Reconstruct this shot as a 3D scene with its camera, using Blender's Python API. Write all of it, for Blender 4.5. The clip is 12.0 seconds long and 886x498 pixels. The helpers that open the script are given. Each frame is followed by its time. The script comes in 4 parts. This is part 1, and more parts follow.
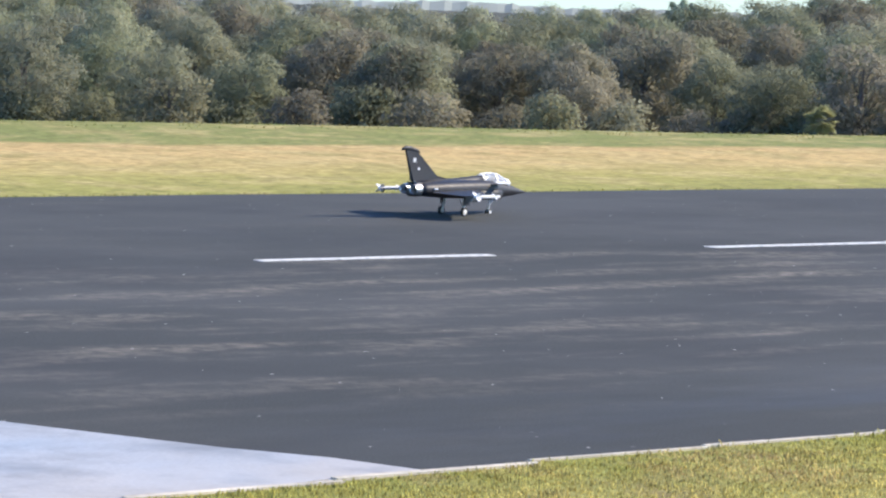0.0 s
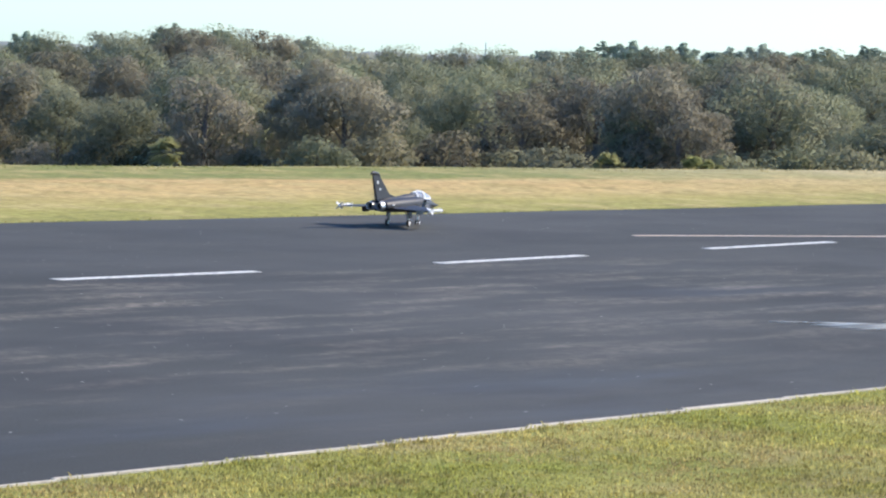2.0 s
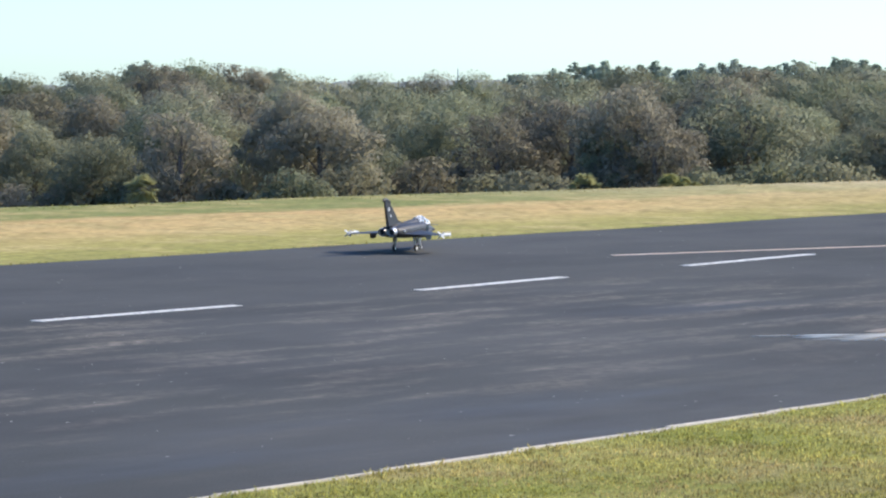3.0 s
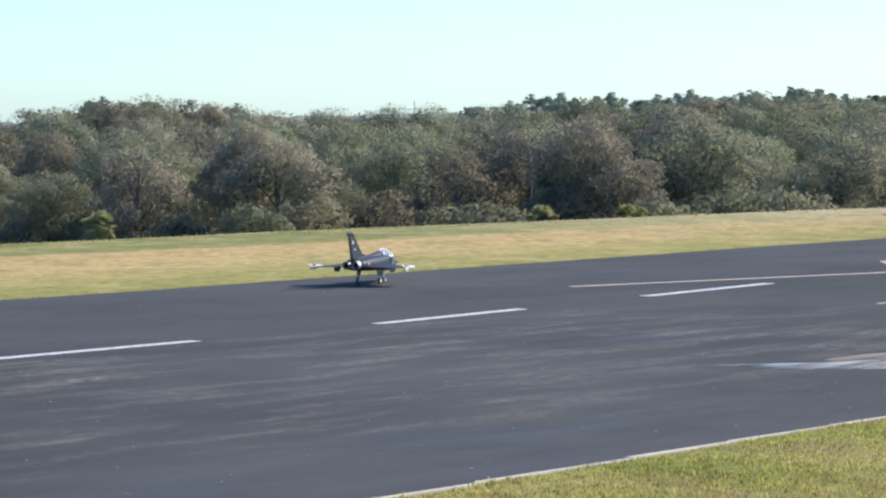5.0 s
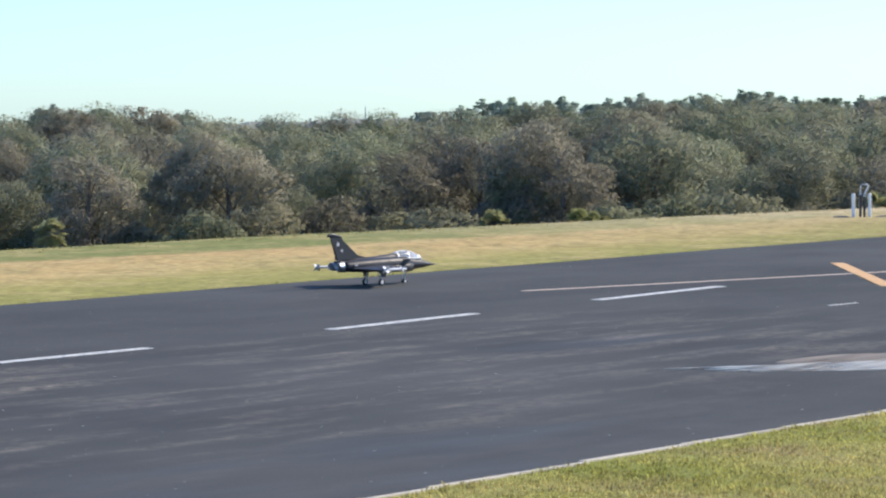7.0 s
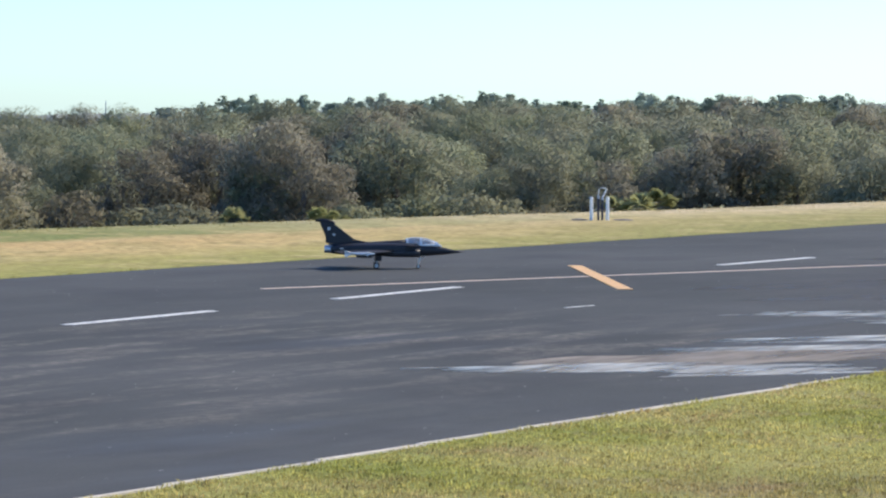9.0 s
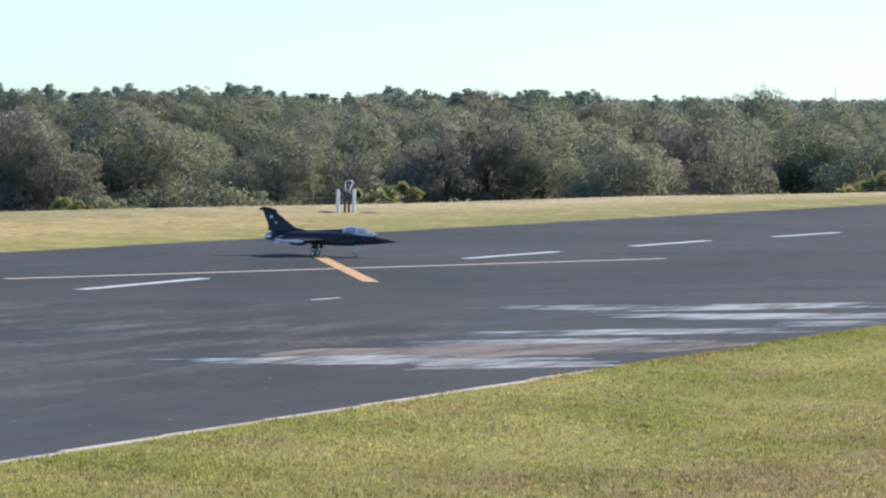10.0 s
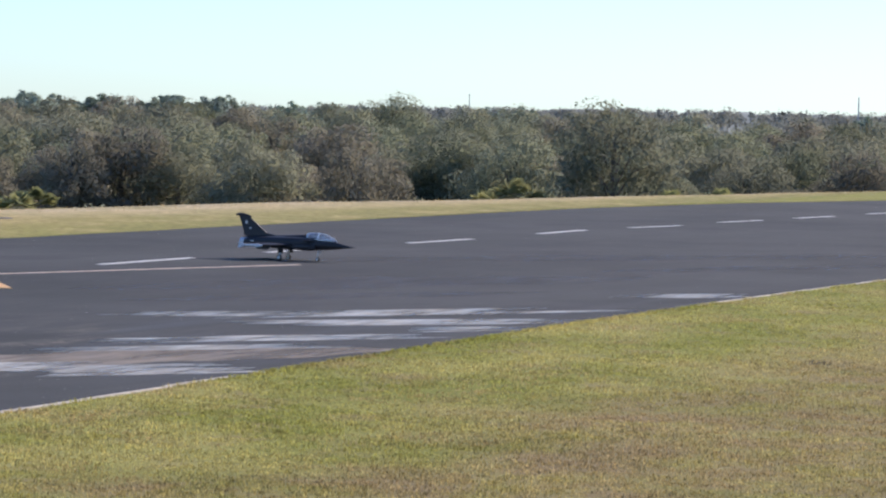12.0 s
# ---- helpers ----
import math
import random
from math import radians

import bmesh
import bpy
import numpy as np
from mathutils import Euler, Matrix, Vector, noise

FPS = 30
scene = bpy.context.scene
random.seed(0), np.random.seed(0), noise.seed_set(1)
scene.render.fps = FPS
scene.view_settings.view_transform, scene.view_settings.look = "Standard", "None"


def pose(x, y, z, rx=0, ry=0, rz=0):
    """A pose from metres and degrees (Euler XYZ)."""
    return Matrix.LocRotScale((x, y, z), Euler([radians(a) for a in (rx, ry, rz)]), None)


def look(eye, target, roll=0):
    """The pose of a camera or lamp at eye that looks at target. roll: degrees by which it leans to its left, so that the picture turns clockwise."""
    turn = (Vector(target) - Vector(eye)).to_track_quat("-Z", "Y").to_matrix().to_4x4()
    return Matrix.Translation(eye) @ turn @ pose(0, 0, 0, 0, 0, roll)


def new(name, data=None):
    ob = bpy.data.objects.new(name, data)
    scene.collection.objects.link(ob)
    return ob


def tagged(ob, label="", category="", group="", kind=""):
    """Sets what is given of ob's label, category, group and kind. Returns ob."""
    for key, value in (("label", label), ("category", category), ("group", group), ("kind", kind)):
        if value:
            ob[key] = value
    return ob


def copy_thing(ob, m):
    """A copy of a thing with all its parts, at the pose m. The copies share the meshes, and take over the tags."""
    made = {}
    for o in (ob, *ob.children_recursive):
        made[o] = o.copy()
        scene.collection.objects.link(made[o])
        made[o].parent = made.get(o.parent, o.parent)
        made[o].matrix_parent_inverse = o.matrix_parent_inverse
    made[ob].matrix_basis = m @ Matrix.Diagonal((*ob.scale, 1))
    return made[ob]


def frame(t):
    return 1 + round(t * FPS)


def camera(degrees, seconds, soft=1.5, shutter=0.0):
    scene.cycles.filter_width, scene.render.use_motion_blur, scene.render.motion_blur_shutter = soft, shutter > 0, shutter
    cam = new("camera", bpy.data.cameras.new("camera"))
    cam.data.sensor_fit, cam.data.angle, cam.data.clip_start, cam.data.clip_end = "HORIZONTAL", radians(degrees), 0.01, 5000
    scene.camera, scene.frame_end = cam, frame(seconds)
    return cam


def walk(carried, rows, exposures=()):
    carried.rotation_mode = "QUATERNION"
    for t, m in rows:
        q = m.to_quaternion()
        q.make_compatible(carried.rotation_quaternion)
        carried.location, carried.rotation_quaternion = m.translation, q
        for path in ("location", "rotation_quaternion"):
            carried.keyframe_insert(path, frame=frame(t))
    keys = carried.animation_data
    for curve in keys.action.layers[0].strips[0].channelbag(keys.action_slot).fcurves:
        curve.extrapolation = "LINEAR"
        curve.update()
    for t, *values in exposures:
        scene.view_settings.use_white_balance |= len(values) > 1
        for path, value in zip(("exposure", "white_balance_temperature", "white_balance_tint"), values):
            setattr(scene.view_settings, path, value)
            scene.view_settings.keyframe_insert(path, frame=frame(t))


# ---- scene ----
cam = camera(15.94, 12.0, soft=2.3)
EYE = 2.42
AIM = [  # seconds, yaw, pitch, roll of a camera held by hand on one spot
    (0.0, -36.765, -4.875, 2.282), (0.5, -42.487, -4.413, 2.035), (1.0, -45.37, -4.008, 1.643),
    (1.5, -46.943, -3.742, 1.953), (2.0, -48.558, -3.827, 2.337), (2.5, -48.856, -3.876, 0.826),
    (2.7, -48.886, -3.552, 0.445), (4.5, -49.13, -3.051, -0.282), (5.0, -49.681, -2.744, -0.367),
    (5.5, -48.945, -2.595, -0.606), (6.0, -49.345, -2.564, -0.697), (6.5, -49.515, -2.568, -0.806),
    (7.0, -50.553, -2.66, -0.748), (8.8, -54.6, -2.713, 0.131), (9.0, -55.273, -2.701, 0.353),
    (9.5, -57.104, -2.72, 0.633), (10.0, -59.872, -2.785, 1.041), (10.5, -63.131, -2.82, 1.653),
    (11.0, -64.83, -2.774, 2.042), (11.5, -66.788, -2.691, 1.788), (12.0, -66.469, -2.533, 1.412),
]
EXPOSURE = [(0.0, 1.3, 6530, 11), (2.0, 1.19, 6500, 10), (5.5, 1.0, 6500, 10), (9.5, 0.97, 6500, 10), (10.5, 0.88, 6500, 10), (12.0, 0.74, 6580, 17)]
walk(cam, [(t, pose(0, 0, EYE, 90 + p, 0, yaw) @ pose(0, 0, 0, 0, 0, roll)) for t, yaw, p, roll in AIM], EXPOSURE)

# ---- daylight ----
SUN_AZ, SUN_EL = 111.0, 36.0        # degrees clockwise from +y, degrees up
world = bpy.data.worlds.new("sky")
scene.world = world
world.use_nodes = True
wn, wl = world.node_tree.nodes, world.node_tree.links
sky = wn.new("ShaderNodeTexSky")
sky.sky_type = 'NISHITA'
sky.sun_disc = False
sky.sun_elevation, sky.sun_rotation = radians(SUN_EL), radians(SUN_AZ)
sky.dust_density, sky.air_density, sky.ozone_density = 0.2, 1.0, 1.0
tint = wn.new("ShaderNodeMix")      # thin bluish autumn haze over the whole sky
tint.data_type, tint.blend_type = 'RGBA', 'MULTIPLY'
tint.inputs[0].default_value, tint.inputs[7].default_value = 1.0, (0.635, 0.925, 1.37, 1)
wl.new(sky.outputs[0], tint.inputs[6])
wl.new(tint.outputs[2], wn["Background"].inputs[0])
wn["Background"].inputs[1].default_value = 0.08
sun_data = bpy.data.lights.new("sun", 'SUN')
sun_data.energy, sun_data.angle, sun_data.color = 2.8, radians(0.6), (1.0, 0.88, 0.72)
sun = new("sun", sun_data)
a, e = radians(SUN_AZ), radians(SUN_EL)
sun.matrix_world = look((0, 0, 60), (-60 * math.sin(a) * math.cos(e), -60 * math.cos(a) * math.cos(e), 60 - 60 * math.sin(e)))


# ---- materials ----
class Nodes:
    """A small builder for node materials."""

    def __init__(self, name, rough=0.8, metal=0.0):
        self.mat = bpy.data.materials.new(name)
        self.mat.use_nodes = True
        self.tree = self.mat.node_tree
        self.bsdf = self.tree.nodes["Principled BSDF"]
        self.bsdf.inputs["Roughness"].default_value = rough
        self.bsdf.inputs["Metallic"].default_value = metal
        self.coord = self.tree.nodes.new("ShaderNodeTexCoord")

    def link(self, a, b):
        self.tree.links.new(a, b)

    def set(self, socket, value):
        if isinstance(value, bpy.types.NodeSocket):
            self.link(value, socket)
        else:
            socket.default_value = value

    def place(self, scale=(1, 1, 1), shift=(0, 0, 0)):
        m = self.tree.nodes.new("ShaderNodeMapping")
        m.inputs["Scale"].default_value, m.inputs["Location"].default_value = scale, shift
        self.link(self.coord.outputs["Object"], m.inputs["Vector"])
        return m.outputs[0]

    def noise(self, scale, detail=4.0, rough=0.55, stretch=(1, 1, 1), shift=(0, 0, 0)):
        n = self.tree.nodes.new("ShaderNodeTexNoise")
        n.inputs["Scale"].default_value, n.inputs["Detail"].default_value = scale, detail
        n.inputs["Roughness"].default_value = rough
        self.link(self.place(stretch, shift), n.inputs["Vector"])
        return n.outputs[0]

    def ramp(self, value, *stops):
        r = self.tree.nodes.new("ShaderNodeValToRGB")
        while len(r.color_ramp.elements) < len(stops):
            r.color_ramp.elements.new(0.5)
        for el, (at, col) in zip(r.color_ramp.elements, stops):
            el.position = at
            el.color = (*col, 1) if not isinstance(col, (int, float)) else (col, col, col, 1)
        self.link(value, r.inputs[0])
        return r.outputs[0]

    def mix(self, fac, a, b, how='MIX'):
        m = self.tree.nodes.new("ShaderNodeMix")
        m.data_type, m.blend_type = 'RGBA', how
        self.set(m.inputs[0], fac)
        for s, v in ((m.inputs[6], a), (m.inputs[7], b)):
            self.set(s, v if isinstance(v, bpy.types.NodeSocket) else (*v, 1))
        return m.outputs[2]

    def maths(self, how, a, b=0.0):
        m = self.tree.nodes.new("ShaderNodeMath")
        m.operation = how
        self.set(m.inputs[0], a)
        self.set(m.inputs[1], b)
        return m.outputs[0]

    def bump(self, height, strength=0.3, distance=0.01):
        b = self.tree.nodes.new("ShaderNodeBump")
        b.inputs["Strength"].default_value, b.inputs["Distance"].default_value = strength, distance
        self.link(height, b.inputs["Height"])
        self.link(b.outputs[0], self.bsdf.inputs["Normal"])

    def random(self):
        return self.tree.nodes.new("ShaderNodeObjectInfo").outputs["Random"]

    def island(self):
        return self.tree.nodes.new("ShaderNodeNewGeometry").outputs["Random Per Island"]

    def axis(self, which):
        s = self.tree.nodes.new("ShaderNodeSeparateXYZ")
        self.link(self.coord.outputs["Object"], s.inputs[0])
        return s.outputs[which]

    def thin(self, colour, share):
        """Lets some light through: leaves and blades."""
        t = self.tree.nodes.new("ShaderNodeBsdfTranslucent")
        self.set(t.inputs[0], colour)
        m = self.tree.nodes.new("ShaderNodeMixShader")
        m.inputs[0].default_value = share
        self.link(self.bsdf.outputs[0], m.inputs[1])
        self.link(t.outputs[0], m.inputs[2])
        self.link(m.outputs[0], self.tree.nodes["Material Output"].inputs[0])

    def done(self, colour, rough=None):
        self.set(self.bsdf.inputs["Base Color"], colour if isinstance(colour, bpy.types.NodeSocket) else (*colour, 1))
        if rough is not None:
            self.set(self.bsdf.inputs["Roughness"], rough)
        return self.mat


def plain(name, colour, rough=0.5, metal=0.0, vary=0.12, scale=30.0):
    """Paint, rubber or metal with faint dirt at two scales."""
    n = Nodes(name, rough, metal)
    lo, hi = [c * (1 - vary) for c in colour], [min(1, c * (1 + vary)) for c in colour]
    big = n.ramp(n.noise(scale * 0.2, 3), (0.3, lo), (0.7, hi))
    fine = n.ramp(n.noise(scale * 3, 3), (0.3, 1 - vary), (0.7, 1.0))
    return n.done(n.mix(1.0, big, fine, 'MULTIPLY'), n.ramp(n.noise(scale, 3), (0.3, max(0, rough - 0.06)), (0.7, min(1, rough + 0.08))))


def asphalt():
    n = Nodes("asphalt", 0.9)
    n.bsdf.inputs["Specular IOR Level"].default_value = 0.3
    base = n.ramp(n.noise(0.11, 4), (0.3, (0.057, 0.06, 0.057)), (0.7, (0.075, 0.078, 0.074)))
    grain = n.ramp(n.noise(70, 2), (0.35, 0.75), (0.7, 1.2))
    base = n.mix(1.0, base, grain, 'MULTIPLY')

    def lying(scale, detail, shift, turn=-52.0, long=0.75):
        """Noise drawn out along the lie of the wheel scuffs."""
        m = n.tree.nodes.new("ShaderNodeMapping")
        m.inputs["Rotation"].default_value, m.inputs["Location"].default_value = (0, 0, radians(-turn)), shift
        m.inputs["Scale"].default_value = (long, 1, 1)
        n.link(n.coord.outputs["Object"], m.inputs["Vector"])
        t = n.tree.nodes.new("ShaderNodeTexNoise")
        t.inputs["Scale"].default_value, t.inputs["Detail"].default_value, t.inputs["Roughness"].default_value = scale, detail, 0.6
        n.link(m.outputs[0], t.inputs["Vector"])
        return t.outputs[0]

    x, y = n.axis(0), n.axis(1)

    def rise(v, a, b):
        m = n.tree.nodes.new("ShaderNodeMapRange")
        m.interpolation_type = 'SMOOTHSTEP'
        n.link(v, m.inputs[0])
        m.inputs[1].default_value, m.inputs[2].default_value = a, b
        return m.outputs[0]

    # scuffed pale streaks and sandy drifts in the lane between the lawn and the centre line
    lane = n.maths('MULTIPLY', n.maths('MULTIPLY', rise(y, 23.2, 21.4), rise(y, 13.5, 16.5)), rise(x, 33.0, 26.0))
    lane = n.maths('MAXIMUM', lane, 0.12)
    fray = n.ramp(n.noise(7, 5, 0.7), (0.38, 0.05), (0.6, 1.0))
    drift = n.maths('MULTIPLY', n.maths('MULTIPLY', n.ramp(lying(1.7, 6, (2, 5, 0), -18.0, 0.26), (0.48, 0.0), (0.67, 1.0)), fray), lane)
    base = n.mix(n.maths('MULTIPLY', drift, 0.72), base, (0.27, 0.235, 0.19))
    wide = n.ramp(lying(0.2, 4, (9, 4, 0)), (0.42, 0.0), (0.64, 1.0))
    base = n.mix(n.maths('MULTIPLY', wide, 0.3), base, (0.125, 0.125, 0.122))
    tarry = n.ramp(lying(0.42, 5, (3, 11, 0)), (0.5, 0.0), (0.7, 1.0))
    base = n.mix(n.maths('MULTIPLY', tarry, 0.55), base, (0.042, 0.043, 0.045))
    speck = n.ramp(n.noise(13, 1, shift=(1, 1, 0)), (0.775, 0.0), (0.79, 1.0))
    base = n.mix(n.maths('MULTIPLY', speck, 0.8), base, (0.5, 0.48, 0.44))
    # water standing along the lawn side, where the lot drains
    # distance from the lawn, measured down the slope that drains towards x = 30
    low = n.maths('MULTIPLY', rise(x, 22.5, 26.0), rise(x, 46.0, 38.0))
    low = n.maths('MULTIPLY', low, rise(n.maths('ADD', y, n.maths('MULTIPLY', x, 0.4)), 30.6, 28.6))
    pool = n.maths('MULTIPLY', low, n.ramp(lying(1.15, 3, (4, 1, 0), -62.0, 0.09), (0.47, 0.0), (0.62, 0.8)))
    side = n.maths('MULTIPLY', n.maths('MULTIPLY', rise(x, 8.5, 10.0), rise(x, 22.0, 18.0)), rise(y, 16.2, 14.0))
    side = n.maths('MULTIPLY', n.maths('MULTIPLY', side, 0.35), n.ramp(lying(0.9, 3, (7, 2, 0), long=0.3), (0.45, 0.0), (0.7, 1.0)))
    pool = n.maths('MAXIMUM', n.maths('MULTIPLY', pool, 0.35), side)
    base = n.mix(n.maths('MULTIPLY', pool, 0.5), base, (0.04, 0.04, 0.043))
    dry = n.ramp(n.noise(0.35, 4, shift=(3, 7, 0)), (0.35, 0.92), (0.7, 1.0))
    m = n.tree.nodes.new("ShaderNodeMix")
    n.set(m.inputs[0], pool)
    n.set(m.inputs[2], dry)
    m.inputs[3].default_value = 0.24
    spec = n.tree.nodes.new("ShaderNodeMix")
    n.set(spec.inputs[0], pool)
    spec.inputs[2].default_value, spec.inputs[3].default_value = 0.2, 0.42
    n.link(spec.outputs[0], n.bsdf.inputs["Specular IOR Level"])
    return n.done(base, m.outputs[0])


def turf(name, green, dry, brown, patch):
    n = Nodes(name, 0.95)
    n.bsdf.inputs["Specular IOR Level"].default_value = 0.15
    col = n.mix(n.ramp(n.noise(patch, 4), (0.38, 0.0), (0.62, 1.0)), green, dry)
    col = n.mix(n.maths('MULTIPLY', n.ramp(n.noise(patch * 2.3, 4, shift=(5, 2, 0)), (0.5, 0.0), (0.72, 1.0)), 0.8), col, brown)
    col = n.mix(1.0, col, n.ramp(n.noise(22, 3), (0.3, 0.6), (0.7, 1.25)), 'MULTIPLY')
    n.bump(n.noise(30, 3), 0.6, 0.03)
    return n, col


def worn_lawn(n, col, brown):
    """The lawn thins to brown thatch away from the damp strip by the asphalt."""
    m = n.tree.nodes.new("ShaderNodeMapRange")
    m.interpolation_type = 'SMOOTHSTEP'
    n.link(n.maths('ADD', n.axis(1), n.maths('MULTIPLY', n.noise(0.3, 4, shift=(8, 1, 0)), 5.0)), m.inputs[0])
    m.inputs[1].default_value, m.inputs[2].default_value = 13.4, 10.2
    patchy = n.ramp(n.noise(1.1, 5, 0.7, shift=(2, 9, 0)), (0.34, 0.25), (0.62, 1.0))
    return n.mix(n.maths('MULTIPLY', n.maths('MULTIPLY', m.outputs[0], patchy), 0.85), col, brown)


def near_turf():
    n, col = turf("near_turf", (0.25, 0.265, 0.055), (0.36, 0.34, 0.1), (0.3, 0.23, 0.11), 0.5)
    return n.done(worn_lawn(n, col, (0.27, 0.2, 0.105)))


def blade(name, a, b, c):
    """Grass: each tuft takes a shade of its own, over broad patches."""
    n = Nodes(name, 0.7)
    n.bsdf.inputs["Specular IOR Level"].default_value = 0.2
    col = n.mix(n.ramp(n.noise(0.5, 4), (0.38, 0.0), (0.62, 1.0)), a, b)
    col = n.mix(n.maths('MULTIPLY', n.ramp(n.noise(0.9, 5, 0.65, shift=(5, 2, 0)), (0.48, 0.0), (0.64, 1.0)), 0.7), col, c)
    col = worn_lawn(n, col, (0.41, 0.3, 0.155))
    col = n.mix(1.0, col, n.ramp(n.noise(6, 4, 0.7, shift=(1, 6, 0)), (0.32, 0.62), (0.68, 1.25)), 'MULTIPLY')
    col = n.mix(1.0, col, n.ramp(n.island(), (0.0, 0.38), (1.0, 1.6)), 'MULTIPLY')
    n.thin(col, 0.55)
    return n.done(col)


def far_turf(thin=0.0):
    """Mown verge in bands that run along the runway: green by the asphalt, straw beyond, green again on the near brow."""
    n = Nodes("far_turf", 0.95)
    n.bsdf.inputs["Specular IOR Level"].default_value = 0.1
    x, y = n.axis(0), n.axis(1)
    wide = n.maths('MAXIMUM', n.maths('SUBTRACT', 18.16, n.maths('MULTIPLY', x, 0.165)), 1.5)
    across = n.maths('DIVIDE', n.maths('SUBTRACT', y, 28.8), wide)
    across = n.maths('ADD', across, n.maths('MULTIPLY', n.maths('SUBTRACT', n.noise(0.3, 5, 0.6), 0.5), 0.16))
    green, straw, tan = (0.3, 0.3, 0.085), (0.4, 0.35, 0.11), (0.55, 0.405, 0.17)
    left = n.ramp(across, (0.0, green), (0.2, straw), (0.36, tan), (0.6, (0.56, 0.39, 0.17)), (0.64, (0.23, 0.25, 0.08)))
    right = n.ramp(across, (0.0, (0.27, 0.26, 0.09)), (0.4, (0.36, 0.32, 0.12)), (0.55, (0.5, 0.41, 0.2)), (0.8, (0.6, 0.49, 0.29)), (1.0, (0.56, 0.46, 0.28)))
    m = n.tree.nodes.new("ShaderNodeMapRange")
    n.link(x, m.inputs[0])
    m.inputs[1].default_value, m.inputs[2].default_value = 42.0, 58.0
    col = n.mix(m.outputs[0], left, right)
    col = n.mix(n.maths('MULTIPLY', n.ramp(n.noise(0.4, 5), (0.48, 0.0), (0.66, 1.0)), 0.35), col, (0.33, 0.3, 0.1))
    col = n.mix(n.maths('MULTIPLY', n.ramp(n.noise(0.7, 5, 0.65, shift=(4, 8, 0)), (0.48, 0.0), (0.62, 1.0)), 0.6), col, (0.55, 0.43, 0.195))
    col = n.mix(n.maths('MULTIPLY', n.ramp(n.noise(1.0, 5, 0.7, shift=(1, 3, 0)), (0.5, 0.0), (0.66, 1.0)), 0.6), col, (0.26, 0.24, 0.085))
    col = n.mix(1.0, col, n.ramp(n.noise(5, 5, 0.75), (0.3, 0.52), (0.7, 1.34)), 'MULTIPLY')
    if thin:
        n.thin(col, thin)
    else:
        n.bump(n.noise(8, 3), 0.4, 0.04)
    return n.done(col)


def leaves(name, dark, light, grey):
    """Foliage: a tone for each tree, broken up leaf by leaf."""
    n = Nodes(name, 0.7)
    n.bsdf.inputs["Specular IOR Level"].default_value = 0.08
    col = n.mix(n.island(), dark, light)
    lot = n.random()
    col = n.mix(n.maths('MULTIPLY', lot, 0.75), col, grey)
    col = n.mix(1.0, col, n.ramp(n.maths('FRACT', n.maths('MULTIPLY', lot, 7.31)), (0.0, 0.8), (1.0, 1.2)), 'MULTIPLY')
    col = n.mix(1.0, col, n.ramp(n.noise(0.9, 4), (0.3, 0.84), (0.7, 1.16)), 'MULTIPLY')
    n.thin(col, 0.6)
    return n.done(col)


def concrete_mat():
    n = Nodes("concrete", 0.4)
    col = n.ramp(n.noise(0.8, 5), (0.3, (0.42, 0.42, 0.41)), (0.7, (0.58, 0.575, 0.555)))
    col = n.mix(1.0, col, n.ramp(n.noise(40, 3), (0.3, 0.85), (0.7, 1.05)), 'MULTIPLY')
    # sand washed off the lawn onto the near side, a wet sheen further out, dark tyre dirt in streaks
    y = n.maths('ADD', n.axis(1), n.maths('MULTIPLY', n.noise(0.8, 4, stretch=(0.5, 1.5, 1)), 1.6))
    out = n.tree.nodes.new("ShaderNodeMapRange")
    out.interpolation_type = 'SMOOTHSTEP'
    n.link(y, out.inputs[0])
    out.inputs[1].default_value, out.inputs[2].default_value = 12.7, 14.4
    col = n.mix(out.outputs[0], n.mix(0.6, col, (0.52, 0.44, 0.34)), col)
    dirt = n.ramp(n.noise(1.1, 5, 0.65, shift=(3, 4, 0)), (0.47, 0.0), (0.68, 0.7))
    col = n.mix(dirt, col, (0.2, 0.19, 0.175))
    return n.done(col, n.ramp(n.noise(0.9, 4, shift=(1, 7, 0)), (0.3, 0.3), (0.7, 0.6)))


def worn_paint(name, colour, worn=0.35):
    n = Nodes(name, 0.6)
    chip = n.ramp(n.noise(14, 4), (worn, 1.0), (worn + 0.12, 0.0))
    col = n.mix(chip, colour, (0.09, 0.09, 0.095))
    return n.done(n.mix(1.0, col, n.ramp(n.noise(60, 2), (0.3, 0.85), (0.7, 1.0)), 'MULTIPLY'))


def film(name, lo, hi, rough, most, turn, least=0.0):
    """A pale film, sand or painted sheen, that thins out in streaks, so that the asphalt shows through."""
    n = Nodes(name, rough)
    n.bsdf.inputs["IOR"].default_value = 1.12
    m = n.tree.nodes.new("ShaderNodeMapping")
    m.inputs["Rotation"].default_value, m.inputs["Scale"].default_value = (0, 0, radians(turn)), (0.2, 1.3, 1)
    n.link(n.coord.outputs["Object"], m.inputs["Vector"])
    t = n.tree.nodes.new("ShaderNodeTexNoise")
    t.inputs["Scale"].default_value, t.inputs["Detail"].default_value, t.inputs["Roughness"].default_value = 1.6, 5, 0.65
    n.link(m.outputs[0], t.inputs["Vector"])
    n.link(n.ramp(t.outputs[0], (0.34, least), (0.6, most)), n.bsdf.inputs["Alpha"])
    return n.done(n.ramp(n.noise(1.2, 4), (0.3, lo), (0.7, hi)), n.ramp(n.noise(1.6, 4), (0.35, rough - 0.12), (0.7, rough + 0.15)))


